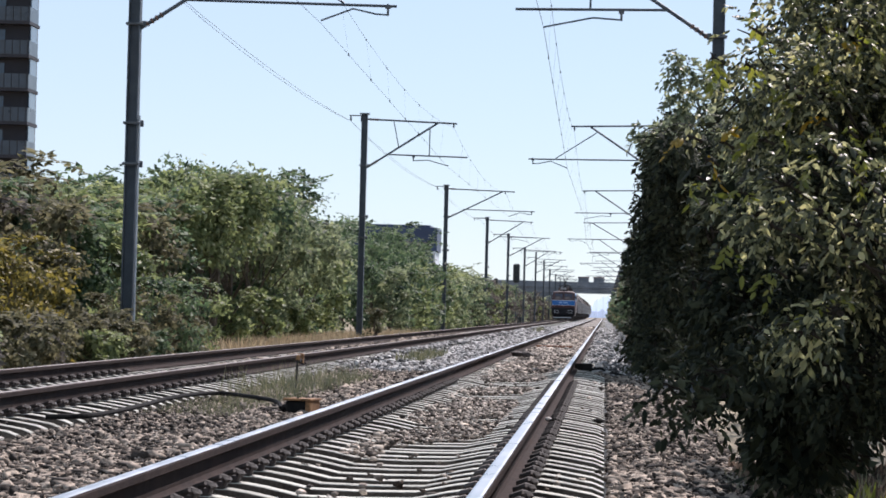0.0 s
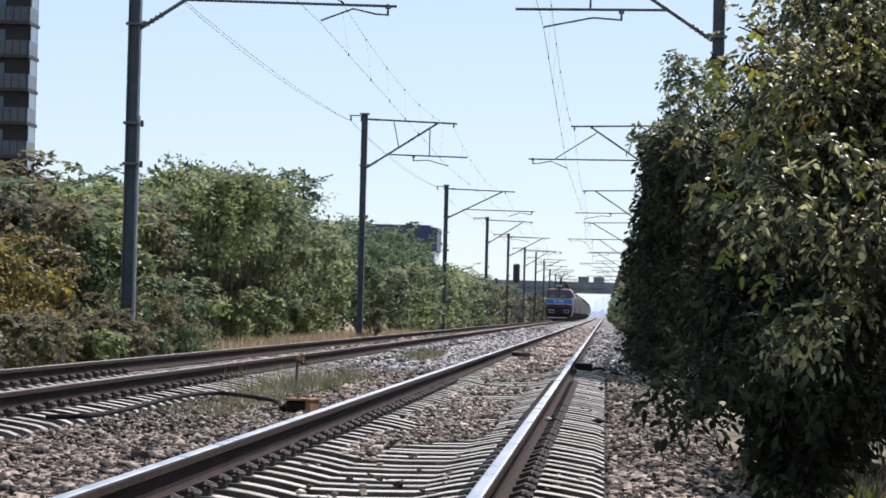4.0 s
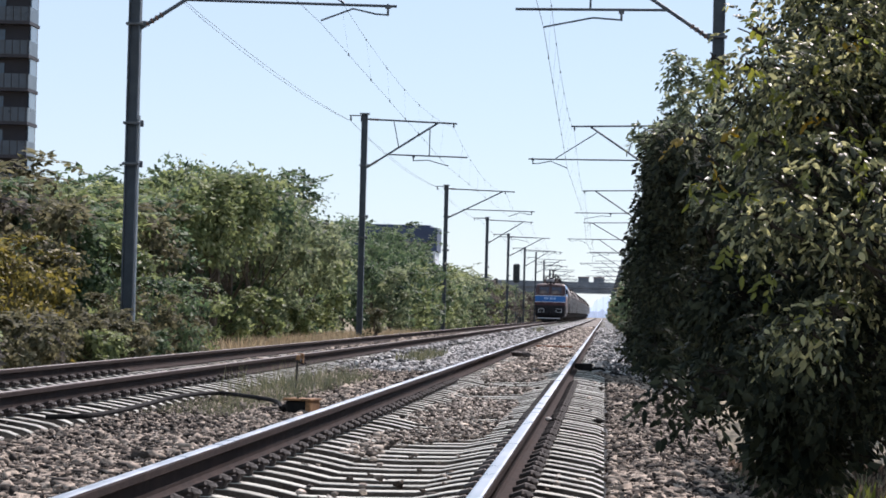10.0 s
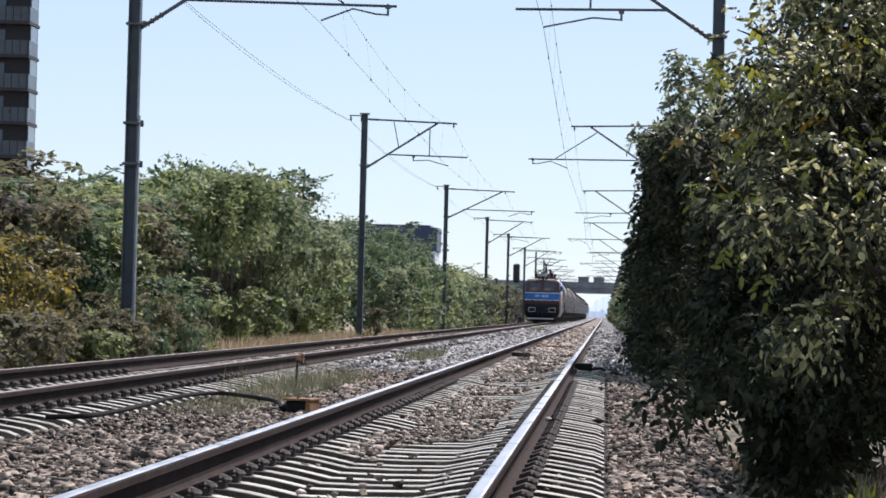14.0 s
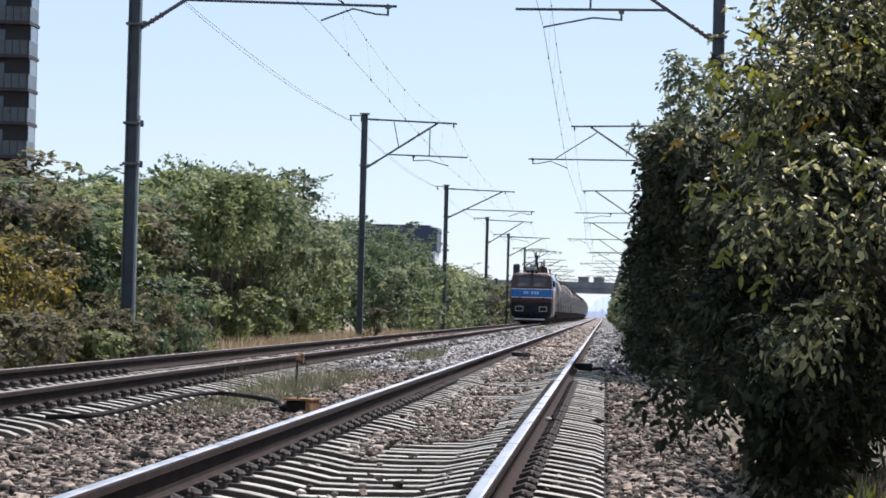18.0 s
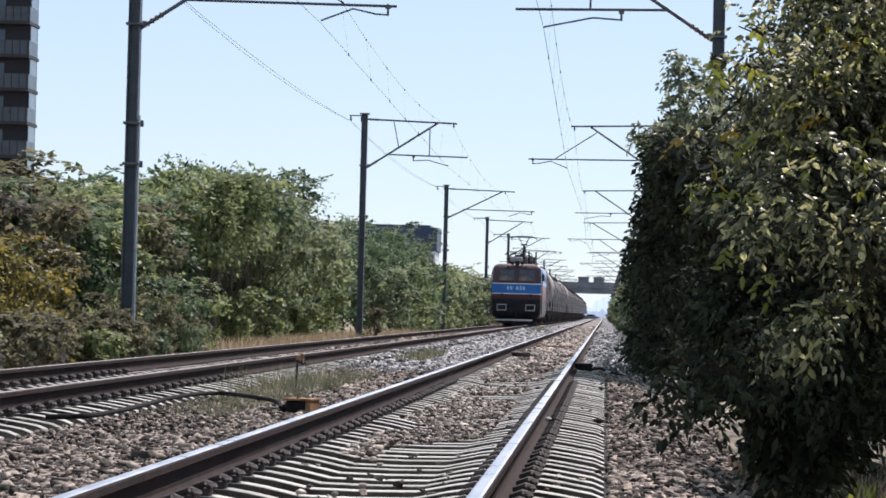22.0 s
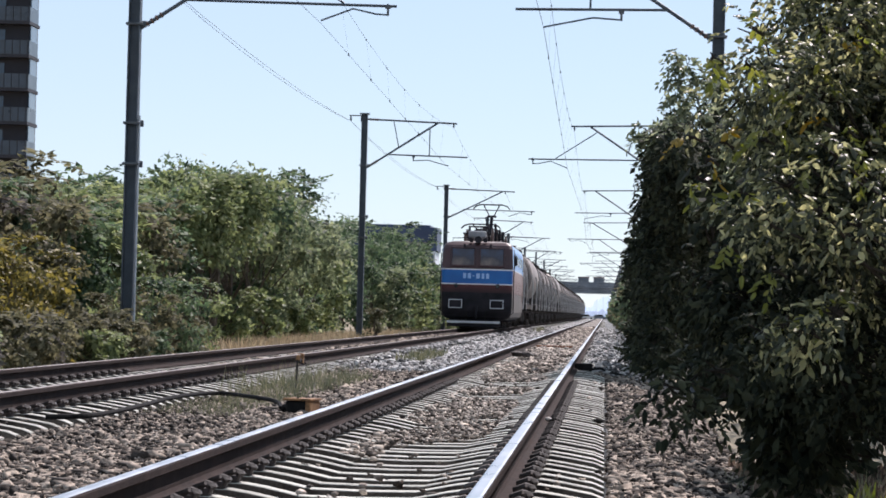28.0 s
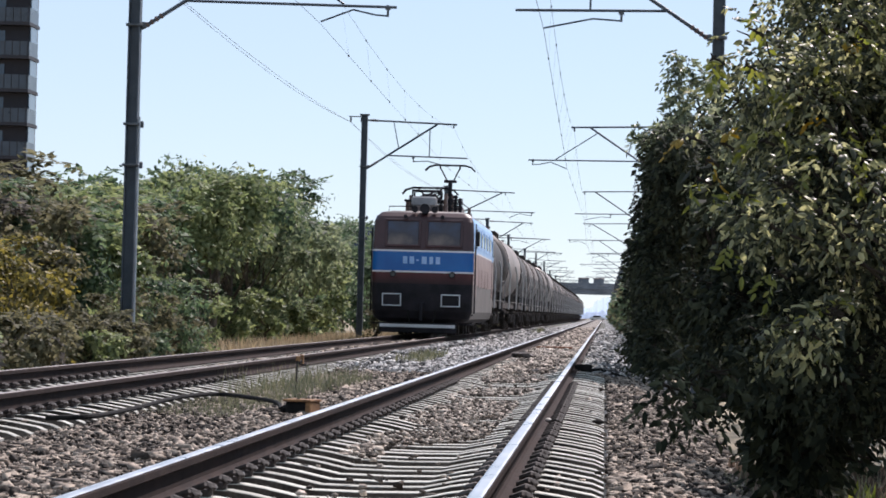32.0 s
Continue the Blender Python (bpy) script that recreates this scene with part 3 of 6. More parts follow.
def wires(label, pts_contact, pts_messenger):
    """One track's contact wire, messenger wire and droppers."""
    bm_c, bm_m = bmesh.new(), bmesh.new()
    th = group("overhead_line", label, "overhead wire")
    cpts, mpts = [], []
    drops = []
    for i in range(len(pts_contact) - 1):
        a, b = Vector(pts_contact[i]), Vector(pts_contact[i + 1])
        c, d = Vector(pts_messenger[i]), Vector(pts_messenger[i + 1])
        for k in range(8):
            u = k / 8
            p = a.lerp(b, u)
            q = c.lerp(d, u)
            q.z -= 0.62 * 4 * u * (1 - u)
            cpts.append(p), mpts.append(q)
            if k in (1, 2, 3, 4, 5, 6, 7):
                drops.append((q, p))
    cpts.append(Vector(pts_contact[-1])), mpts.append(Vector(pts_messenger[-1]))
    part("contact_wire", tube(cpts, 0.005, 4), M_WIRE, th)
    part("messenger_wire", tube(mpts, 0.0038, 4), M_WIRE, th)
    for q, p in drops[:40]:
        bm = rod(q, p, 0.0015, sides=3)
        box((0.025, 0.05, 0.05), p, bm=bm)
        box((0.025, 0.05, 0.045), q, bm=bm)
        part("dropper", bm, M_WIRE, th)


def overhead():
    lc, lm, rc, rm, feed = [], [], [], [], []
    for i, y in enumerate(SPANS):
        pull = i % 2 == 0
        a, b = mast(MAST_L, y, 1, pull, MAST_TOPS[i], FEEDER_REACH[i])
        lc.append((a, y, 6.14 if pull else 6.05)), lm.append((b, y, 7.5))
        a, b = mast(MAST_R, y, -1, not pull)
        rc.append((a, y, 6.16)), rm.append((b, y, 7.5))
        feed.append(Vector((MAST_L - 0.5, y, 7.64)))
    lc.insert(0, (-5.7, 0.0, 6.05)), lm.insert(0, (lm[0][0], 0.0, 7.5))
    rc.insert(0, (-1.5, 0.0, 6.1)), rm.insert(0, (rm[0][0], 0.0, 7.5))
    wires("thin overhead contact and messenger wires of the far track", lc, lm)
    wires("thin overhead contact and messenger wires of the near track", rc, rm)
    feed.insert(0, Vector((MAST_L - 0.5, 0, 7.64)))
    for dx, sag in ((0.0, 0.35), (0.08, 0.31)):
        pts = []
        for a, b in zip(feed, feed[1:]):
            for k in range(8):
                p = a.lerp(b, k / 8)
                p.z -= sag * 4 * (k / 8) * (1 - k / 8)
                p.x += dx * math.sin(math.pi * k / 8)
                pts.append(p)
        pts.append(feed[-1])
        ob = link_mesh("feeder_wire", tube(pts, 0.0058, 4), M_WIRE)
        tagged(ob, "sagging feeder wire on the outer side of the masts", "overhead wire", "feeder wires")


# ---- plants ----
def limb_mesh(bm, a, b, r0, r1, bend=0.15, sides=6, n=5):
    a, b = Vector(a), Vector(b)
    off = Vector((RNG.normal(), RNG.normal(), RNG.normal() * 0.3)) * bend * (b - a).length
    pts = [a.lerp(b, i / (n - 1)) + off * math.sin(math.pi * i / (n - 1)) * 0.5 for i in range(n)]
    tube(pts, r0, sides, bm, r1)
    return pts


def crown_leaves(lobes, per_lobe, leaf, droop=0.35, detailed=False, keep=1.0):
    """Leaf clumps: each lobe (centre, radii) has broad leaf sprays within and small leaves on an uneven outer shell."""
    P, A, F, S = [], [], [], []
    for c, r in lobes:
        for n, lo, hi, size in ((per_lobe // 2, 0.40, 0.74, 1.45), (per_lobe, 0.76, 1.10, 1.0)):
            d = unit(RNG.normal(size=(n, 3)) + np.array((0, 0, 0.38)))
            bumps = 1 + 0.26 * np.sin(d[:, 0] * 5 + c[0] * 3) * np.sin(d[:, 1] * 6 + c[1]) + 0.18 * np.sin(d[:, 2] * 9 + c[2] * 5)
            P.append(np.array(c) + d * (RNG.uniform(lo, hi, n) * bumps)[:, None] * np.array(r))
            A.append(RNG.normal(size=(n, 3)) * 0.6 + d * 0.35 + np.array((0, 0, -droop)))
            F.append(d * 1.1 + RNG.normal(size=(n, 3)) * 0.32 + np.array((0, 0, 0.35)))
            S.append(np.full(n, size))
    P, A, F, S = np.concatenate(P), np.concatenate(A), np.concatenate(F), np.concatenate(S)
    L = leaf * S * RNG.uniform(0.6, 1.4, len(P)) * keep ** -0.5
    W = L * RNG.uniform(0.45, 0.66, len(P))
    k = np.floor(np.arange(len(P)) * keep) != np.floor((np.arange(len(P)) - 1) * keep)      # fewer, broader leaves far off
    return leaf_arrays(P[k], A[k], F[k], L[k], W[k], detailed)


def tree(x, y, height, radius, mat, label, leaf=0.17, lobes_n=10, per_lobe=250, ground_z=-0.45, name="tree", category="tree", grp="trees along the line", low=0.14):
    th = group(name, label, category, pose(x, y, ground_z), grp)
    h = height - ground_z
    bm = bmesh.new()
    limb_mesh(bm, (0, 0, 0), (RNG.normal() * 0.15, RNG.normal() * 0.15, h * 0.55), 0.035 * h * 0.6 + 0.02, 0.03, 0.06)
    part("trunk", bm, M_BARK, th)
    lobes = []
    for i in range(lobes_n):
        a = 2.4 * i + RNG.uniform(0, 1.2)
        u = (i + 0.5) / lobes_n
        rr = radius * RNG.uniform(0.55, 0.95) * math.sin(math.pi * (0.2 + 0.68 * u)) ** 0.6
        z = h * (low + (0.9 - low) * u)
        c = (rr * math.cos(a), rr * math.sin(a), z)
        sz = radius * RNG.uniform(0.24, 0.48)
        lobes.append((c, (sz, sz, sz * RNG.uniform(0.6, 0.9))))
        if i % 2 == 0:
            bm = bmesh.new()
            limb_mesh(bm, (0, 0, h * min(0.5, 0.12 + 0.45 * u)), c, 0.035, 0.012)
            part("limb", bm, M_BARK, th)
    lobes.append(((0, 0, h * (0.39 + 0.5 * low)), (radius * 0.34, radius * 0.34, h * (0.33 - 0.35 * low))))
    v, f = crown_leaves(lobes, per_lobe, leaf, keep=float(np.interp(y, [60, 90, 150, 260, 450], [0.72, 0.58, 0.42, 0.3, 0.18])))
    # a few shoots that break the outline
    P, A, F = [], [], []
    for i in range(8 if h > 3 and y < 135 else 3):
        a = RNG.uniform(0, 6.28)
        tip = np.array((radius * 0.75 * math.cos(a), radius * 0.75 * math.sin(a), h * RNG.uniform(0.82, 0.96)))
        for q in range(5):
            b = RNG.uniform(0, 6.28)
            d = np.array((math.cos(b), math.sin(b), RNG.uniform(0.1, 1.0))) * RNG.uniform(0.35, 0.95) * min(1.0, h / 4)
            t = np.repeat(np.linspace(0.05, 1, 9), 2)
            side = np.array((-math.sin(b), math.cos(b), 0.0)) * np.tile((1, -1), 9)[:, None]
            P.append(tip + t[:, None] * d + np.array((0, 0, -0.35)) * (t * t)[:, None] * min(1.0, h / 4) + RNG.normal(size=(18, 3)) * 0.012)
            A.append(side * 0.8 + d * 0.6 + RNG.normal(size=(18, 3)) * 0.2 + np.array((0, 0, -0.25)))
            F.append(RNG.normal(size=(18, 3)) * 0.4 + np.array((0, 0, 1)))
    P, A, F = np.concatenate(P), np.concatenate(A), np.concatenate(F)
    L = leaf * RNG.uniform(1.3, 2.1, len(P))
    v2, f2 = leaf_arrays(P, A, F, L, L * 0.5)
    mesh_from_arrays("crown", np.concatenate([v, v2]), np.concatenate([f, f2 + len(v)]), mat, th)
    return th


def left_belt():
    """The uneven belt of young trees and scrub beyond the far track."""
    global RNG
    RNG = np.random.default_rng(11)
    D = [40, 58, 62, 65, 69, 74, 80, 88, 96, 108, 113, 118, 124, 132, 143, 155, 166, 178, 190, 205, 220, 245, 262, 275, 290, 330]
    H = [3.4, 3.7, 3.3, 3.4, 3.3, 3.8, 4.3, 4.9, 5.3, 6.1, 5.6, 4.9, 4.7, 4.8, 5.1, 5.9, 6.2, 5.3, 4.4, 3.5, 2.9, 3.2, 5.0, 5.0, 3.7, 3.4]
    names = {id(M_LEAF_DARK): "leafy dark green young tree beside the line", id(M_LEAF_BRUSH): "brownish half-dry young tree beside the line", id(M_LEAF_HAZY): "hazy grey-green young tree beside the line", id(M_LEAF_MID): "leafy mid-green young tree beside the line",
             id(M_LEAF_OLIVE): "dusty olive-green young tree beside the line", id(M_LEAF_GOLD): "yellowing young tree beside the line"}
    y, i = 50.0, 0
    while y < 300:
        h = float(np.interp(y, D, H)) * RNG.uniform(0.80, 0.99)
        r = h * RNG.uniform(0.34, 0.46)
        m = [M_LEAF_DARK, M_LEAF_MID, M_LEAF_DARK, M_LEAF_MID, M_LEAF_OLIVE][i % 5]
        if y > 92:
            m = [M_LEAF_HAZY, M_LEAF_MID, M_LEAF_MID, M_LEAF_HAZY, M_LEAF_DARK][i % 5]
        if y < 63:
            m = [M_LEAF_OLIVE, M_LEAF_BRUSH, M_LEAF_OLIVE, M_LEAF_DARK][i % 4]
        leaf = min(0.078 + 0.00052 * y, 0.122)
        if 87 < y < 92:
            m = M_LEAF_MID
        if 145 < y < 205:
            m, leaf = M_LEAF_DARK, 0.115
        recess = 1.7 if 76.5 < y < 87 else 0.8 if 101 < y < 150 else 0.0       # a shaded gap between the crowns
        # The dark leaf colour chosen inside this gap adds to its shade
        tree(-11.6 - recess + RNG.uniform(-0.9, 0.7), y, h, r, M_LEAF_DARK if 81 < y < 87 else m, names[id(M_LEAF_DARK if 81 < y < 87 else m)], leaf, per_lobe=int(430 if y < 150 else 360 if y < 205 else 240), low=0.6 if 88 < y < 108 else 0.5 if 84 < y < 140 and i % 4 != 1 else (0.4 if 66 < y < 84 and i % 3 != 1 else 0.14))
        if 64 < y < 122 and i % 2 == 0:
            m2 = [M_LEAF_DARK, M_LEAF_MID][i % 2]
            tree(-14.2 + RNG.uniform(-0.6, 0.6), y + 2.2, h * 0.95, r, m2, names[id(m2)], leaf * 1.6, per_lobe=70, low=0.55 if 84 < y < 110 else 0.14)
        y += r * RNG.uniform(1.15, 1.6) * (1.0 if y < 120 else 1.4)
        i += 1
    tree(-11.75, 62.5, 3.85, 1.15, M_LEAF_OLIVE, names[id(M_LEAF_OLIVE)], 0.12, per_lobe=220)
    for bx, by, bh in ((-9.8, 51.0, 1.95), (-9.7, 53.2, 2.0), (-9.9, 55.0, 1.8)):
        tree(bx, by, bh, 0.95, M_LEAF_GOLD, "yellowing bush among the scrub", 0.085, 8, 190, -0.42, "bush", "bush", "scrub below the trees")
    tree(-7.95, 112.0, 1.0, 0.28, M_LEAF_OLIVE, "thin sapling in the dry grass beside a mast", 0.09, 6, 40, -0.42, "bush", "bush", "scrub below the trees")
    for bx, by, bh in ((-8.55, 57.4, 0.62), (-8.4, 56.3, 0.55), (-9.0, 57.6, 0.85), (-8.75, 55.2, 0.6), (-8.5, 54.0, 0.42), (-9.2, 56.4, 0.8)):
        tree(bx, by, bh, 0.55, M_LEAF_OLIVE if by > 55 else M_LEAF_MID, "low olive-green bush at the foot of a mast", 0.075, 8, 190, -0.42, "bush", "bush", "scrub below the trees")
    # shaded undergrowth below the taller crowns
    y = 84.0
    while y < 142:
        if 89 < y < 106:
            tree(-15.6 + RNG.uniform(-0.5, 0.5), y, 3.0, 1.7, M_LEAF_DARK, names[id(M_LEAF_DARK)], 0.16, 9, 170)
            y += 2.4
            continue
        h = RNG.uniform(0.7, 1.9)
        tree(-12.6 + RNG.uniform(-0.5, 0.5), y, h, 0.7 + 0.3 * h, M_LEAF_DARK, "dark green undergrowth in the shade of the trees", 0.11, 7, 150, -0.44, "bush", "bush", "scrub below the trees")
        y += RNG.uniform(2.0, 3.5)
    for bx, by, bh in ((-10.6, 92.0, 1.3), (-10.4, 99.0, 1.5), (-10.5, 112.5, 1.1)):
        tree(bx, by, bh, 0.6, M_LEAF_MID, "fresh green bush before the shaded trees", 0.10, 7, 170, -0.44, "bush", "bush", "scrub below the trees")
    for by in (111.0, 114.5, 118.0, 121.5):
        tree(-15.6, by, 3.2, 1.9, M_LEAF_DARK, names[id(M_LEAF_DARK)], 0.16, 9, 170)
    # low scrub in front
    y = 36.0
    while y < 71:
        m = [M_LEAF_OLIVE, M_LEAF_BRUSH if y < 54 else M_LEAF_MID, M_LEAF_OLIVE, M_LEAF_MID if y < 54 else M_LEAF_DARK, M_LEAF_OLIVE][i % 5]
        h = RNG.uniform(0.5, 1.7) if y > 52 else RNG.uniform(0.3, 0.85)
        if 51.9 < y < 62:
            h = RNG.uniform(0.15, 0.45)
        xx = -9.6 + RNG.uniform(-0.5, 0.55) if y > 62 else -8.7 + RNG.uniform(-0.7, 0.3)
        tree(xx, y, h, h * 0.55 + 0.3, m, "low straggling roadside bush with olive and yellowing leaves", 0.075, 8, 190, -0.42, "bush", "bush", "scrub below the trees")
        y += RNG.uniform(0.7, 1.9)
        i += 1
    y = 150.0
    while y < 760:
        dry = y > 236
        m = M_LEAF_BRUSH if dry and i % 4 else [M_LEAF_DARK, M_LEAF_MID, M_LEAF_HAZY][i % 3]
        h = RNG.uniform(2.6, 3.7) if dry else RNG.uniform(2.2, 3.7)
        label = "bare greyish-brown brush beside the line" if m is M_LEAF_BRUSH else "leafy light green bush beside the line"
        tree(-9.8 - max(0, y - 420) * 0.004 + RNG.uniform(-0.4, 0.3), y, h, h * 0.36, m, label, 0.12, 9, 190, -0.42, "bush", "bush", "scrub below the trees")
        y += RNG.uniform(3.0, 6.0) * (1 if y < 330 else 2.5)
        i += 1


SWAYING = []


def shrub(name_label, spots, leaf, per, base, detailed, grp, mat, broad=1.0):
    """A tall shrub: trunk and many leafy branches, each swaying about its foot. spots: (x, y, z, spread, yellow)."""
    th = group("shrub", name_label, "shrub", pose(*base), grp)
    bx, by, bz = base
    top = max(s[2] for s in spots)
    bm = bmesh.new()
    stem = limb_mesh(bm, (0, 0, 0), (0.2, 0.3, (top - bz) * 0.8), 0.07, 0.02, 0.05, 8, 8)
    for k in range(3):
        limb_mesh(bm, (0.1 * k, 0.1, 0), (0.5 * k - 0.4, RNG.normal() * 0.5, (top - bz) * 0.7), 0.05, 0.015, 0.08, 6, 7)
    trunk_bm = bm
    for (x, y, z, spread, yellow) in spots:
        end = Vector((x - bx, y - by, z - bz))
        hub = stem[min(len(stem) - 1, max(1, int(len(stem) * (end.z - 0.5) / max(0.5, (top - bz)))))]
        foot = end + (hub - end) * min(0.65, 2.2 * spread / max(0.01, (hub - end).length))
        if end.z > 1.35 and not yellow:
            limb_mesh(trunk_bm, hub, foot, 0.010, 0.006, 0.10, 5)
        bm = bmesh.new()
        local = end - foot
        tips = []
        limb_mesh(bm, (0, 0, 0), local, 0.008, 0.004, 0.14, 5)
        for k in range(5):
            d = Vector((RNG.normal(), RNG.normal(), RNG.normal() * 0.6))
            tip = local + d.normalized() * spread * RNG.uniform(0.6, 1.0)
            tips.append((local.lerp(Vector((0, 0, 0)), 0.25 * RNG.random()), tip))
            limb_mesh(bm, tips[-1][0], tip, 0.006, 0.003, 0.1, 4, 4)
        br = part("branch", bm, M_TWIG, th)
        br.location = foot
        n = per if not yellow else 14 if yellow is M_LEAF_LIME else 7
        # compound leaves: leaflets in rows along drooping stalks
        stalks = n // 7
        d = unit(RNG.normal(size=(stalks, 3)))
        root = np.array(local) + d * (RNG.uniform(0.15, 1.0, stalks) ** 0.5 * spread)[:, None] * np.array((1, 1, 0.95))
        run = unit(d * 0.8 + RNG.normal(size=(stalks, 3)) * 0.5 + np.array((0, 0, -0.25)))
        P, A, F = [], [], []
        for j in range(7):
            u = (j + 0.6) / 7
            sag = np.array((0, 0, -1.0)) * (u * u * leaf * 1.4)
            p = root + run * (u * leaf * (2.6 if detailed else 1.8)) + sag
            side = unit(np.cross(run, np.array((0, 0, 1.0)) + RNG.normal(size=(stalks, 3)) * 0.15)) * (1 if j % 2 else -1)
            if j == 6:
                side = side * 0.1
            P.append(p)
            A.append(side * 0.8 + run * 0.6 + np.array((0, 0, -0.40)) + RNG.normal(size=(stalks, 3)) * 0.34)
            F.append(RNG.normal(size=(stalks, 3)) * 0.75 + np.array((0, 0, 0.7)) + d * 0.5)
        P, A, F = np.concatenate(P), np.concatenate(A), np.concatenate(F)
        L = leaf * (1.2 if yellow else 1.0) * RNG.uniform(0.5, 1.35, len(P))
        v, f = leaf_arrays(P, A, F, L, L * RNG.uniform(0.36, 0.6, len(P)) * broad, detailed)
        lv = mesh_from_arrays("leaves", v, f, yellow or mat, br)
        tagged(lv, "yellowed leaflets" if yellow is M_LEAF_YELLOW else "yellow-green leaflets, coloured as if backlit" if yellow else "dark glossy green leaflets", kind="stuff")
        SWAYING.append((br, Vector(foot), RNG.uniform(0, 6.28), RNG.uniform(0.6, 1.3), spread))
    part("trunk", trunk_bm, M_TWIG, th)
    return th


def right_edge_near(z):
    return float(np.interp(z, [0.1, 0.35, 0.5, 0.6, 1.1, 1.8, 2.4, 3.2], [0.65, 0.28, 0.20, 0.20, 0.27, 0.30, 0.44, 0.53]))


def right_side():
    global RNG
    RNG = np.random.default_rng(12)
    spots, low = [], []
    for k in range(92):
        z = RNG.uniform(0.42, 2.62)
        bulge = math.exp(-((z - 1.5) / 0.55) ** 2)
        away = RNG.uniform(0, 1) ** 1.1 * 1.35
        y = 15.0 - 1.15 * bulge * RNG.uniform(0.5, 1.0) * min(1.0, away / 0.5) + RNG.uniform(-0.3, 0.3)
        x = (right_edge_near(z) + 0.22 + away) * y / 15.0
        if z < 1.0:
            x += 0.17
        if 0.74 < z < 1.2:
            y += 0.55
        if x < 0.85:
            z = max(z, 0.80 + 0.2 * RNG.random())
        elif z < 0.62:
            continue
        # low gathers the branches that take the shade-coloured leaves
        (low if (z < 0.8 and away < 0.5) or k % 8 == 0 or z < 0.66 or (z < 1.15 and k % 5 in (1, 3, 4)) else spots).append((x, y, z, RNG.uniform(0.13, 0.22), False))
    for k in range(18):
        y, z = RNG.uniform(13.8, 14.6), RNG.uniform(1.9, 2.65)
        spots.append(((right_edge_near(z) + 0.3 + 1.2 * RNG.random()) * y / 15.0, y, z, RNG.uniform(0.12, 0.2), False))
    # a few turning leaves at the tips, and yellow-green ones coloured as if backlit
    spots += [(x * 0.92, 13.8, 0.916 + (z - 0.916) * 0.92, 0.03, m) for x, z, m in (
        (0.37, 1.75, M_LEAF_YELLOW), (0.52, 1.73, M_LEAF_YELLOW), (0.45, 1.65, M_LEAF_YELLOW), (0.42, 1.56, M_LEAF_LIME), (0.46, 2.12, M_LEAF_LIME),
        (0.95, 2.27, M_LEAF_LIME), (1.08, 2.17, M_LEAF_YELLOW), (1.00, 1.82, M_LEAF_YELLOW), (0.72, 1.80, M_LEAF_LIME), (0.78, 1.14, M_LEAF_LIME), (0.56, 1.25, M_LEAF_LIME),
        (0.86, 1.95, M_LEAF_LIME), (1.15, 1.68, M_LEAF_LIME), (0.62, 1.50, M_LEAF_LIME), (1.05, 0.98, M_LEAF_LIME), (0.92, 0.92, M_LEAF_LIME))]
    for k in range(16):
        spots.append((RNG.uniform(0.55, 1.35), RNG.uniform(13.2, 14.0), RNG.uniform(1.35, 2.2), 0.03, M_LEAF_LIME))
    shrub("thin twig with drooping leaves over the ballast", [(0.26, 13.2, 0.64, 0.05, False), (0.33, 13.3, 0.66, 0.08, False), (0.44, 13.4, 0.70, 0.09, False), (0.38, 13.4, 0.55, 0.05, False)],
          0.055, 63, (1.9, 15.4, -0.3), True, "shrubs along the near track", M_LEAF_SHADE, 0.9)
    shrub("sunlit leaf sprays standing out from the shaded shrub", [(0.80, 12.7, 0.88, 0.09, False), (0.88, 12.7, 0.95, 0.08, False), (0.72, 12.8, 0.90, 0.06, False), (1.06, 12.8, 1.42, 0.12, False),
          (1.12, 12.9, 1.56, 0.12, False), (0.70, 13.0, 1.46, 0.09, False), (0.88, 12.9, 1.58, 0.10, False), (0.98, 12.8, 1.30, 0.10, False), (0.58, 13.1, 1.34, 0.08, False), (0.82, 12.9, 1.36, 0.08, False)], 0.044, 98, (2.1, 15.2, -0.3), True, "shrubs along the near track", M_LEAF_NEAR, 0.95)
    shrub("tall dark green shrub with glossy leaves overhanging the ballast", spots, 0.040, 400, (2.0, 15.0, -0.3), True, "shrubs along the near track", M_LEAF_NEAR, 0.9)
    shrub("low branches over the ballast shoulder, leaves coloured as if shaded", low, 0.046, 380, (1.6, 15.3, -0.3), True, "shrubs along the near track", M_LEAF_SHADE, 1.05)
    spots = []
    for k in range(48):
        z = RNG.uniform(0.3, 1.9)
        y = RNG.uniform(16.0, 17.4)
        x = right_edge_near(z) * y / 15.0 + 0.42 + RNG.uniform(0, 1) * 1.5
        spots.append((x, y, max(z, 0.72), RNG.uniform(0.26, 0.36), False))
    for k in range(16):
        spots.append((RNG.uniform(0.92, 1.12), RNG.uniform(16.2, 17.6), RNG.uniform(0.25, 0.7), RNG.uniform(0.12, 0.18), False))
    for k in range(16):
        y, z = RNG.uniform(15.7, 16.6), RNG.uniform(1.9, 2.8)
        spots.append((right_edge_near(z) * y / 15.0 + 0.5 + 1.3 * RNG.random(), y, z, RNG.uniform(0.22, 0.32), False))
    shrub("dense shrub behind the overhanging one, leaves coloured as if shaded", spots, 0.085, 300, (2.1, 16.8, -0.3), False, "shrubs along the near track", M_LEAF_SHADE)
    spots = []
    for k in range(40):
        y = RNG.uniform(24.0, 44.0)
        spots.append((2.3 + RNG.uniform(0, 1) * 1.4, y, RNG.uniform(0.2, 3.9), RNG.uniform(0.45, 0.65), False))
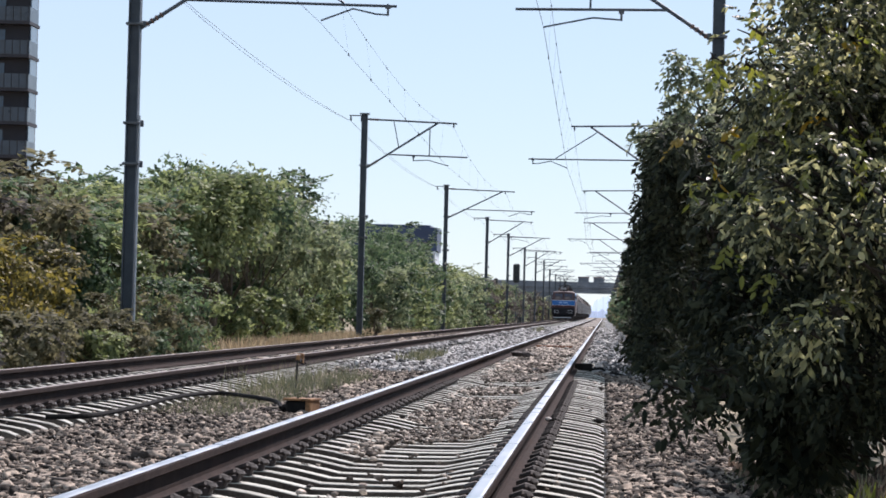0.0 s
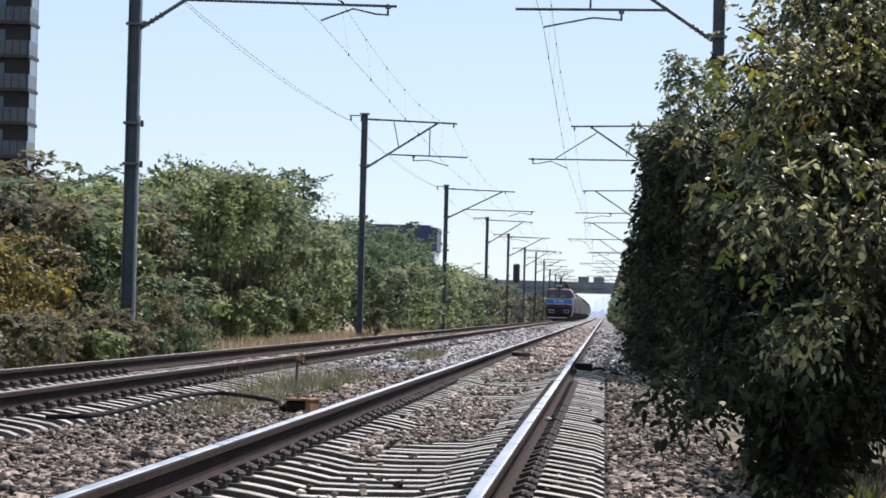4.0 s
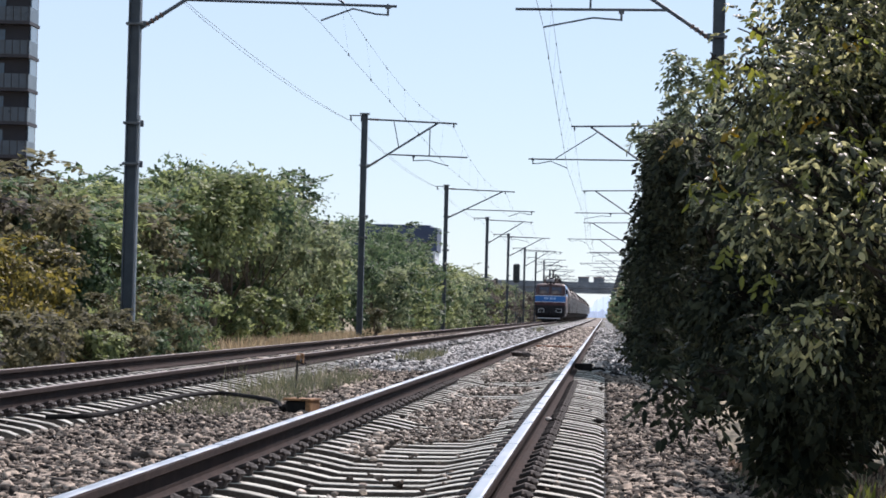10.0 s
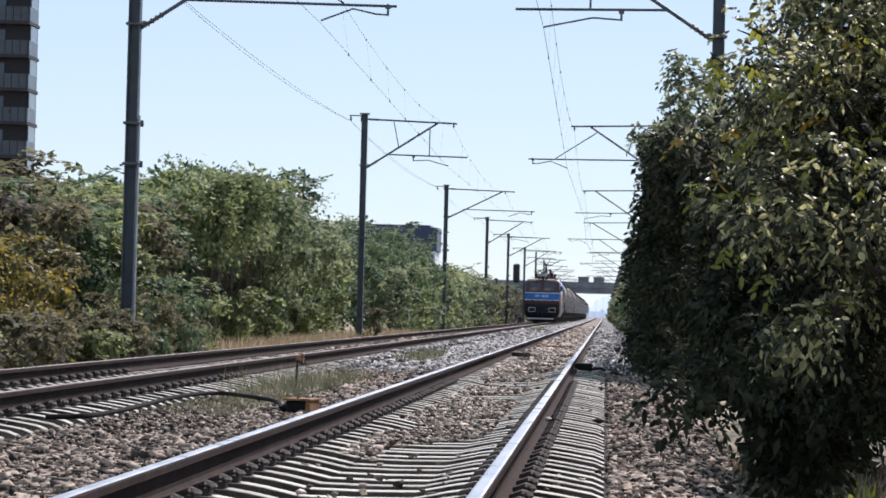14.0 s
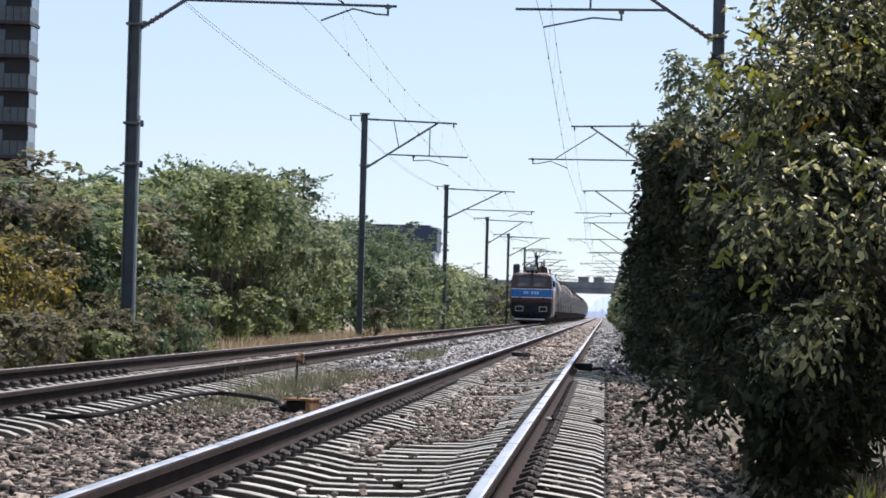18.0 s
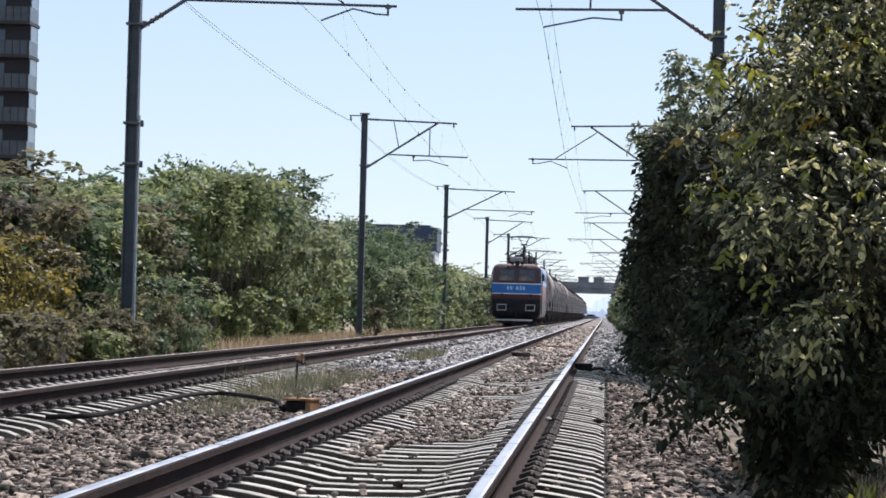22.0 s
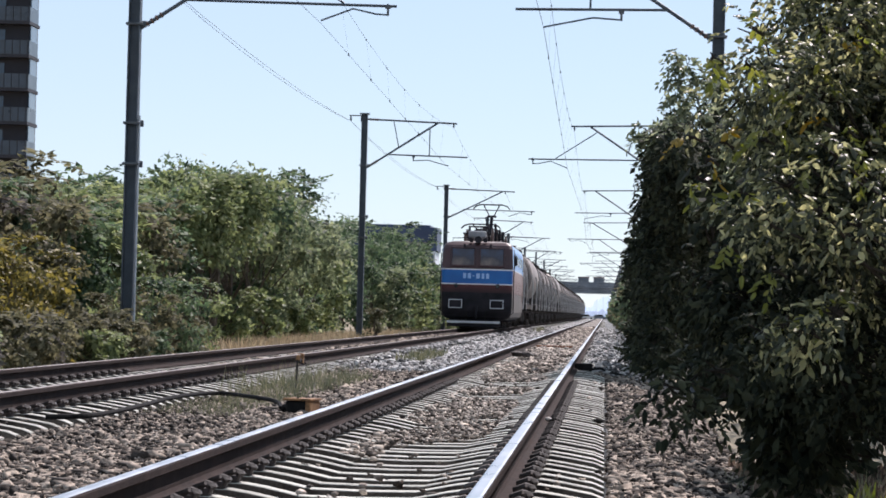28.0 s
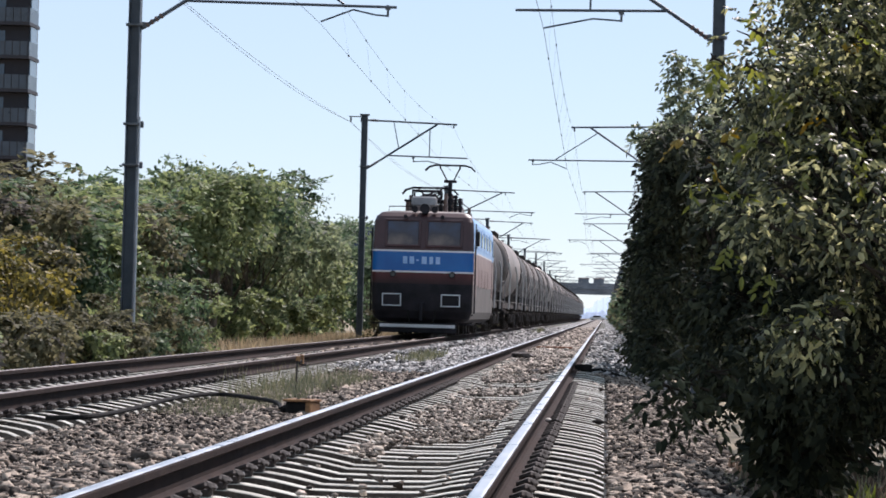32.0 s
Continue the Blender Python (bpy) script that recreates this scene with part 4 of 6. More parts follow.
    # Clumps hidden behind the near shrub, added to shade the ground
    for k in range(22):
        if k % 3 == 0:
            spots.append((RNG.uniform(1.8, 2.7), RNG.uniform(22.0, 26.0), RNG.uniform(0.2, 1.5), RNG.uniform(0.26, 0.36), False))
        spots.append((RNG.uniform(1.55, 1.95), RNG.uniform(20.0, 25.0), RNG.uniform(0.8, 2.3), RNG.uniform(0.26, 0.36), False))
    shrub("shrub standing back from the ballast, leaves coloured as if shaded", spots, 0.13, 330, (2.9, 34.0, -0.35), False, "shrubs along the near track", M_LEAF_SHADE)
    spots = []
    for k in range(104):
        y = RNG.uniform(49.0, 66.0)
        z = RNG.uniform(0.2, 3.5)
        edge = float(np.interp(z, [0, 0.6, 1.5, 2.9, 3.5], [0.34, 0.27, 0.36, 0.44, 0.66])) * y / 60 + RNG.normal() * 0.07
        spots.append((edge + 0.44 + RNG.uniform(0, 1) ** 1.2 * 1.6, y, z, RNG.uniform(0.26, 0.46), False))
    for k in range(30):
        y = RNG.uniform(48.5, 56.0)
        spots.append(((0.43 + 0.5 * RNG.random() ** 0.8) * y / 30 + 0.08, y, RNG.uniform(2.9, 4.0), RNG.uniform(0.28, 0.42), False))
    shrub("tall dense shade-coloured shrub shading the ballast by the near track", spots, 0.115, 560, (1.7, 57.0, -0.4), False, "shrubs along the near track", M_LEAF_SHADE)
    tips = [(0.62, 56, 4.14, 0.15, False), (0.76, 56, 3.98, 0.17, False), (0.50, 56, 3.96, 0.08, False), (1.00, 51, 5.02, 0.09, False), (1.18, 51, 4.90, 0.13, False),
            (0.98, 51, 4.70, 0.10, False), (1.22, 51, 4.62, 0.16, False), (1.04, 51, 4.40, 0.12, False), (1.30, 51, 4.36, 0.2, False), (1.12, 51, 4.14, 0.15, False), (1.45, 51, 4.7, 0.12, False),
            (1.5, 53, 4.4, 0.3, False), (0.9, 52, 3.95, 0.16, False)]
    shrub("slender top shoots of a shrub with bright glossy leaves", tips, 0.115, 98, (1.8, 52.5, -0.4), False, "shrubs along the near track", M_LEAF_FINE, 1.15)
    spots = [(0.86, 56, 3.70, 0.2, False), (1.95, 52, 4.4, 0.4, False), (2.1, 53, 4.3, 0.45, False), (1.7, 51, 3.9, 0.36, False), (1.0, 52, 3.7, 0.26, False)]
    for k in range(16):
        y = RNG.uniform(47.5, 50.5)
        spots.append((RNG.uniform(0.85, 2.2), y, RNG.uniform(2.7, 3.8), RNG.uniform(0.2, 0.32), False))
    shrub("tall shrub with sunlit green leaves reaching over the mast", spots, 0.105, 210, (1.9, 52.0, -0.4), False, "shrubs along the near track", M_LEAF_FINE, 1.1)
    tree(0.92, 11.5, 0.30, 0.22, M_LEAF_GOLD, "small yellowish weed clump at the foot of the shrub", 0.035, 8, 60, -0.36, "bush", "bush", "shrubs along the near track")
    y, i = 76.0, 0
    while y < 720:
        m = [M_LEAF_DARK, M_LEAF_OLIVE, M_LEAF_DARK][i % 3]
        h = RNG.uniform(2.6, 3.8)
        r = h * 0.45
        edge = float(np.interp(y, [70, 150, 300, 700], [0.75, 0.75, 0.85, 1.1]))
        tree(edge + 1.25 * r, y, h, r, m, "leafy green bush along the near track", 0.10 + 0.0005 * y, 8, 170, -0.42, "bush", "bush", "bushes along the near track")
        y += r * 1.5 * (1 + y / 200)
        i += 1


def grass_patch(name, label, x0, x1, y0, y1, n, hmin, hmax, mat, base_z, width=0.012):
    x, y = RNG.uniform(x0, x1, n), RNG.uniform(y0, y1, n)
    p = np.stack([x, y, np.full(n, 1.0) * base_z], 1)
    d = np.stack([RNG.normal(0, 0.35, n), RNG.normal(0, 0.35, n), np.ones(n)], 1)
    L = RNG.uniform(hmin, hmax, n)
    v, f = leaf_arrays(p, d, RNG.normal(size=(n, 3)), L, np.full(n, width) * RNG.uniform(0.7, 1.4, n), fold=0.15)
    ob = mesh_from_arrays(name, v, f, mat)
    tagged(ob, label, "grass", kind="stuff")


def weeds():
    global RNG
    RNG = np.random.default_rng(13)
    grass_patch("dry_grass", "tall straw-coloured dry grass beside the far track", -10.6, -7.9, 84, 150, 12000, 0.15, 0.62, M_STRAW, -0.44, 0.03)
    grass_patch("dry_grass", "low dry grass along the foot of the ballast", -9.0, -7.7, 34, 66, 5500, 0.12, 0.4, M_STRAW, -0.42, 0.02)
    grass_patch("dry_grass", "thin patchy dry grass at the foot of the trees", -9.6, -8.2, 66, 86, 2200, 0.1, 0.32, M_STRAW, -0.42, 0.02)
    grass_patch("weeds", "thin green and straw weeds between the tracks", -4.0, -3.2, 33, 46, 1100, 0.06, 0.26, M_WEED, -0.10, 0.008)
    grass_patch("weeds", "tall thin weed stalks between the tracks", -4.0, -3.2, 33, 43, 200, 0.25, 0.46, M_WEED, -0.10, 0.009)
    grass_patch("weeds", "low green weeds under the cable", -4.1, -3.3, 28.6, 33.5, 800, 0.04, 0.15, M_WEED, -0.09, 0.006)
    grass_patch("weeds", "thin green weeds beside the far rail", -4.05, -3.5, 62, 74, 500, 0.08, 0.26, M_WEED, -0.10, 0.02)
    grass_patch("weeds", "tuft of green weeds beside the far track", -3.75, -3.45, 168, 190, 160, 0.15, 0.4, M_WEED, -0.10, 0.02)
    grass_patch("weeds", "low weeds and dry leaves below the shrub", 0.85, 2.2, 15, 24, 900, 0.05, 0.2, M_WEED, -0.30, 0.012)
    grass_patch("leaf_litter", "brown fallen leaves and twigs under the shrub", 1.0, 2.6, 15, 26, 2600, 0.04, 0.12, M_LITTER_LEAF, -0.27, 0.04)
    grass_patch("weeds", "yellow-green weeds in a sunny spot under the shrub", 1.5, 2.1, 19, 22, 70, 0.06, 0.2, M_LEAF_LIME, -0.28, 0.035)
    grass_patch("weeds", "green weeds at the edge of the ballast", 0.75, 1.2, 13, 16, 220, 0.05, 0.16, M_LEAF_GOLD, -0.26, 0.02)


# ---- train ----
LOCO_LEN = 17.0


def wheelset(parent, y, r, half=0.7535):
    bm = rod((-1.0, 0, 0), (1.0, 0, 0), 0.09, sides=10)
    for s in (-1, 1):
        rod((s * (half - 0.065), 0, 0), (s * (half + 0.065), 0, 0), r, sides=24, bm=bm)
        rod((s * (half - 0.085), 0, 0), (s * (half - 0.055), 0, 0), r + 0.028, sides=24, bm=bm)
        for k in range(4):
            a = k * math.pi / 2
            box((0.02, 0.12, 0.12), (s * (half + 0.068), 0.6 * r * math.cos(a), 0.6 * r * math.sin(a)), bm=bm)
    w = part("wheelset", bm, M_FRAME, parent)
    w.location = (0, y, RAIL_Z + r)
    return w


def loco_ring(bm, z, half, y_front, y_back, rad, n=5):
    pts = []
    for cx, cy, a0 in ((half - rad, y_back - rad, 0), (-half + rad, y_back - rad, 90), (-half + rad, y_front + rad, 180), (half - rad, y_front + rad, 270)):
        for k in range(n):
            a = radians(a0 + 90 * k / (n - 1))
            pts.append(bm.verts.new((cx + rad * math.cos(a), cy + rad * math.sin(a), z)))
    return pts


def pantograph(parent, y, raised):
    """Half-scissor pantograph on a base frame with insulators."""
    z0 = 4.02
    pg = part("pantograph_base", box((1.5, 1.7, 0.07), (0, y, z0 + 0.28), 0.01), M_GRIME, parent)
    bm = bmesh.new()
    for sx in (-0.65, 0.65):
        for sy in (-0.7, 0.7):
            rod((sx, y + sy, z0 - 0.1), (sx, y + sy, z0 + 0.26), 0.07, bm=bm)
    part("insulator", bm, M_INSUL, parent, "ribbed insulators")
    if raised:
        knee, head = (0, y + 0.15, 5.44), 5.98
    else:
        knee, head = (0, y + 1.1, z0 + 0.42), 4.72
    bm = rod((0, y - 0.5, z0 + 0.32), knee, 0.075)
    rod((-0.12, y - 0.4, z0 + 0.32), (knee[0] - 0.05, knee[1], knee[2]), 0.02, bm=bm)
    box((0.45, 0.3, 0.2), (0, y - 0.55, z0 + 0.4), 0.03, bm=bm)
    part("lower_arm", bm, M_GRIME, pg)
    bm = bmesh.new()
    for sx in (-1, 1):
        rod((sx * 0.10, knee[1], knee[2]), (sx * 0.34, y - 0.2, head - 0.08), 0.024, bm=bm)
    box((0.44, 0.12, 0.1), knee, 0.02, bm=bm)
    part("upper_arm", bm, M_GRIME, pg)
    bm = bmesh.new()
    for dy in (-0.18, 0.18):
        pts = [(-0.86, y - 0.2 + dy, head - 0.20), (-0.74, y - 0.2 + dy, head - 0.07), (-0.52, y - 0.2 + dy, head), (0.52, y - 0.2 + dy, head), (0.74, y - 0.2 + dy, head - 0.07), (0.86, y - 0.2 + dy, head - 0.20)]
        tube(pts, 0.028, 6, bm)
    for sx in (-0.34, 0.34):
        rod((sx, y - 0.42, head - 0.05), (sx, y + 0.02, head - 0.05), 0.02, bm=bm)
        rod((sx, y - 0.2, head - 0.14), (sx, y - 0.2, head - 0.02), 0.03, bm=bm)
    part("collector_head", bm, M_GRIME, pg)


def locomotive():
    th = group("locomotive", "brown and blue electric locomotive with a sooty front, hauling tank wagons", "locomotive")
    L = LOCO_LEN
    R = RAIL_Z
    # body: rings from sill to roof, a front that leans back above the waist
    levels = [(0.40, 1.24, 0.28), (0.52, 1.43, 0.12), (0.74, 1.505, 0.03), (1.55, 1.52, 0.0), (1.74, 1.525, 0.0), (1.88, 1.525, 0.0), (1.93, 1.525, 0.0),
              (2.50, 1.525, 0.0), (2.55, 1.525, 0.005), (2.66, 1.525, 0.04), (3.42, 1.49, 0.26), (3.56, 1.44, 0.36), (3.68, 1.30, 0.52), (3.74, 1.0, 0.8)]
    bm = bmesh.new()
    rings = [loco_ring(bm, z + R, hw, fy, L - fy, 0.17) for z, hw, fy in levels]
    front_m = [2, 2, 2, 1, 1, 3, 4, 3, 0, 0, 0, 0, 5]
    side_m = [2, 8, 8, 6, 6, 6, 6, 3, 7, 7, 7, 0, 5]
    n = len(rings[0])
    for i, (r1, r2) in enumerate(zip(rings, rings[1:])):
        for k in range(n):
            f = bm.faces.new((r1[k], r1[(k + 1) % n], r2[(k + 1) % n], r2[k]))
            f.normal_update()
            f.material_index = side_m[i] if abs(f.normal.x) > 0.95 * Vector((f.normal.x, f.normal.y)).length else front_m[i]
    bm.faces.new(rings[-1]).material_index = 5
    bm.faces.new(rings[0][::-1]).material_index = 2
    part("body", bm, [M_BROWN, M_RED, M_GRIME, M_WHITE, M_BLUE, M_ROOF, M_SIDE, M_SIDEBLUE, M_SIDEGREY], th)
    # windscreens on the leaning front
    lean = math.atan2(0.22, 0.76)
    for s, x0, x1 in ((-1, -1.08, -0.15), (1, 0.13, 1.10)):
        cx, w = (x0 + x1) / 2, x1 - x0
        rot = Matrix.Rotation(-lean, 4, "X")
        y0 = 0.15
        bm = bmesh.new()
        fr = 0.07
        for size, at in (((w + 2 * fr, 0.06, fr), (0, 0, 0.40)), ((w + 2 * fr, 0.06, fr), (0, 0, -0.40)), ((fr, 0.06, 0.74), (-w / 2 - fr / 2, 0, 0)), ((fr, 0.06, 0.74), (w / 2 + fr / 2, 0, 0))):
            box(size, at, 0.012, bm=bm)
        wnd = part("windscreen", bm, M_BROWN, th, "windscreen frame")
        wnd.matrix_basis = Matrix.Translation((cx, y0 - 0.02, 3.06 + R)) @ rot
        pane = part("pane", box((w, 0.03, 0.74), (0, 0.012, 0), 0.01), M_SCREEN, wnd, "dusky glass with reflections put into its colour")
    # letter-sized pale bars on the blue band
    for k, (x, w) in enumerate(((-0.53, 0.13), (-0.33, 0.14), (-0.155, 0.08), (0.04, 0.15), (0.25, 0.11), (0.45, 0.13))):
        h = 0.22 if k != 2 else 0.04
        bm = box((w, 0.012, h), (x, -0.003, 2.25 + R), 0.002)
        part("marking_bar", bm, M_SIDEBLUE, th, "pale letter-sized bar")
    # buffers with pale rims, hook, lamps
    for s in (-1, 1):
        bm = rod((s * 0.875, 0.1, 1.06 + R), (s * 0.875, -0.42, 1.06 + R), 0.13, sides=14)
        bf = part("buffer", bm, M_GRIME, th)
        part("buffer_plate", box((0.56, 0.05, 0.36), (s * 0.875, -0.45, 1.06 + R), 0.03), M_GRIME, bf)
        bm = bmesh.new()
        for size, at in (((0.58, 0.03, 0.035), (0, 0, 0.17)), ((0.58, 0.03, 0.035), (0, 0, -0.17)), ((0.035, 0.03, 0.305), (-0.27, 0, 0)), ((0.035, 0.03, 0.305), (0.27, 0, 0))):
            box(size, (s * 0.875 + at[0], -0.485, 1.06 + R + at[2]), 0.005, bm=bm)
        part("rim", bm, M_GALV, bf, "pale painted rim")
        bm = rod((s * 0.88, 0.02, 1.83 + R), (s * 0.88, -0.10, 1.83 + R), 0.095, sides=16)
        lp = part("headlamp", bm, M_GRIME, th)
        part("lens", rod((s * 0.88, -0.10, 1.83 + R), (s * 0.88, -0.115, 1.83 + R), 0.07, sides=16), M_GLASS, lp)
        if s > 0:
            part("mirror", box((0.11, 0.06, 0.44), (1.62, 0.25, 2.93 + R), 0.01), M_GRIME, th)
        part("handrail", rod((s * 1.555, 0.34, 0.7 + R), (s * 1.555, 0.40, 3.2 + R), 0.022), M_GRIME, th)
        part("door_post", box((0.03, 0.07, 2.6), (s * 1.53, 1.0, 2.1 + R), 0.008), M_GRIME, th)
        bm = bmesh.new()
        for k in range(3):
            box((0.42, 0.25, 0.04), (s * 1.3, 0.55, 0.35 + 0.3 * k + R), 0.008, bm=bm)
        part("cab_step", bm, M_GRIME, th)
        part("tail_lamp", rod((s * 0.55, 0.02, 3.55 + R), (s * 0.55, 0.3, 3.55 + R), 0.06), M_GRIME, th)
    bm = box((0.12, 0.4, 0.25), (0, -0.15, 0.86 + R), 0.02)
    rod((0, -0.3, 0.9 + R), (0, -0.33, 0.45 + R), 0.05, bm=bm)
    part("coupling_hook", bm, M_GRIME, th)
    for x in (-0.4, 0.4):
        part("brake_hose", tube([(x, -0.05, 0.75 + R), (x, -0.2, 0.55 + R), (x * 0.8, -0.22, 0.35 + R)], 0.03), M_RUBBER, th)
    # plough with its pale edge
    part("plough", box((2.3, 0.12, 0.30), (-0.1, 0.15, 0.24 + R), 0.02), M_GRIME, th)
    part("plough_edge", box((2.25, 0.05, 0.10), (-0.12, 0.06, 0.29 + R), 0.01), M_WHITE, th, "pale steel plough edge")
    # roof lamp, grab rail, roof gear
    bm = rod((0, 0.55, 3.80 + R), (0, 0.28, 3.80 + R), 0.15, sides=16)
    for s in (-1, 1):
        rod((s * 0.3, 0.5, 3.78 + R), (s * 0.3, 0.34, 3.78 + R), 0.10, sides=12, bm=bm)
    part("roof_headlamp", bm, M_GRIME, th)
    part("roof_rail", tube([(-1.1, 0.75, 3.6 + R), (-1.1, 0.75, 3.86 + R), (-0.4, 0.75, 3.88 + R)], 0.018), M_GRIME, th)
    part("roof_box", box((0.76, 0.5, 0.30), (-0.08, 1.42, 4.05 + R), 0.05), M_GREY, th, "pale grey roof housing")
    for y, w, h in ((5.4, 1.4, 0.30), (8.2, 1.6, 0.35), (11.0, 1.4, 0.30)):
        part("roof_hatch", box((w, 1.9, h), (0, y, 3.78 + R + h / 2), 0.04), M_ROOF, th)
    bm = bmesh.new()
    for x, y in ((0.55, 1.7), (0.7, 2.6), (0.5, 3.4), (-0.6, 3.2), (0.75, 14.0), (-0.7, 13.6)):
        rod((x, y, 3.74 + R), (x, y, 4.3 + R), 0.075, 0.05, sides=8, bm=bm)
    part("roof_insulator", bm, M_INSUL, th, "row of roof insulators")
    part("busbar", tube([(0.55, 1.7, 4.5), (0.7, 2.6, 4.52), (0.6, 7, 4.55), (0.7, 14, 4.5)], 0.02), M_GRIME, th)
    bm = bmesh.new()
    for x in (-0.46, 0.38):
        for y in (1.75, 2.75):
            rod((x, y, 3.72 + R), (x, y, 4.42 + R), 0.028, sides=6, bm=bm)
        for z in (4.14, 4.4):
            rod((x, 1.75, z + R), (x, 2.75, z + R), 0.024, sides=6, bm=bm)
    for y in (1.75, 2.75):
        for z in (4.14, 4.4):
            rod((-0.46, y, z + R), (0.38, y, z + R), 0.024, sides=6, bm=bm)
        rod((-0.46, y, 4.14 + R), (0.38, y, 4.4 + R), 0.018, sides=6, bm=bm)
    part("roof_frame", bm, M_GRIME, th, "dark roof equipment frame")
    for x, y, z in ((0.66, 2.1, 4.55), (0.82, 2.4, 4.3), (0.97, 2.2, 4.2)):
        bm = rod((x, y, 3.6 + R), (x, y, z + R), 0.045, sides=8)
        for k in range(5):
            u = 3.85 + (z - 3.85) * k / 5
            rod((x, y, u + R), (x, y, u + 0.05 + R), 0.085, sides=10, bm=bm)
        part("roof_bushing", bm, M_GRIME, th, "dark ribbed bushing")
    pantograph(th, 3.3, False)
    pantograph(th, 15.5, True)
    # sides: cab door, windows, grilles
    for s in (-1, 1):
        for y in (1.55, L - 1.55):
            d = part("cab_door", box((0.03, 0.62, 1.25), (s * 1.530, y, 2.02), 0.01), M_SIDE, th)
            part("door_top", box((0.03, 0.62, 0.72), (s * 1.530, y, 3.02), 0.01), M_SIDEBLUE, d, "pale blue upper door panel")
            part("door_window", box((0.02, 0.42, 0.6), (s * 1.550, y, 2.95 + R), 0.01), M_GLASS, d)
        for k in range(5):
            y = 3.6 + k * 2.35
            bm = box((0.03, 1.3, 0.66), (s * 1.520, y, 2.98 + R), 0.02)
            sw = part("side_window", bm, M_SIDEBLUE, th, "pale blue window surround")
            part("pane", box((0.02, 1.0, 0.40), (s * 1.537, y, 2.98 + R), 0.01), M_GLASS, sw)
        for k in range(4):
            bm = bmesh.new()
            for j in range(6):
                box((0.012, 1.5, 0.07), (s * 1.527, 4.6 + k * 2.5, 1.55 + 0.1 * j + R), bm=bm)
            part("side_grille", bm, M_SIDE, th)
        part("sill", box((0.06, L - 1.2, 0.18), (s * 1.46, L / 2, 0.85 + R), 0.01), M_GRIME, th, "sooty side sill")
    # bogies
    for yb in (4.6, L - 4.6):
        bm = bmesh.new()
        for s in (-1, 1):
            box((0.14, 5.6, 0.34), (s * 1.12, yb, 0.62 + R), 0.03, bm=bm)
            for dy in (-2.15, 0, 2.15):
                box((0.26, 0.42, 0.42), (s * 1.16, yb + dy, 0.62 + R), 0.03, bm=bm)
            for dy in (-1.1, 1.1):
                rod((s * 1.18, yb + dy, 0.35 + R), (s * 1.18, yb + dy, 0.85 + R), 0.13, bm=bm)
        box((2.2, 0.3, 0.3), (0, yb, 0.6 + R), bm=bm)
        part("bogie", bm, M_GRIME, th)
        for dy in (-2.15, 0, 2.15):
            WHEELS.append((wheelset(th, yb + dy, 0.625), 0.625))
    part("battery_box", box((2.4, 4.0, 0.55), (0, L / 2, 0.62 + R), 0.04), M_GRIME, th)
    return th


WHEELS = []

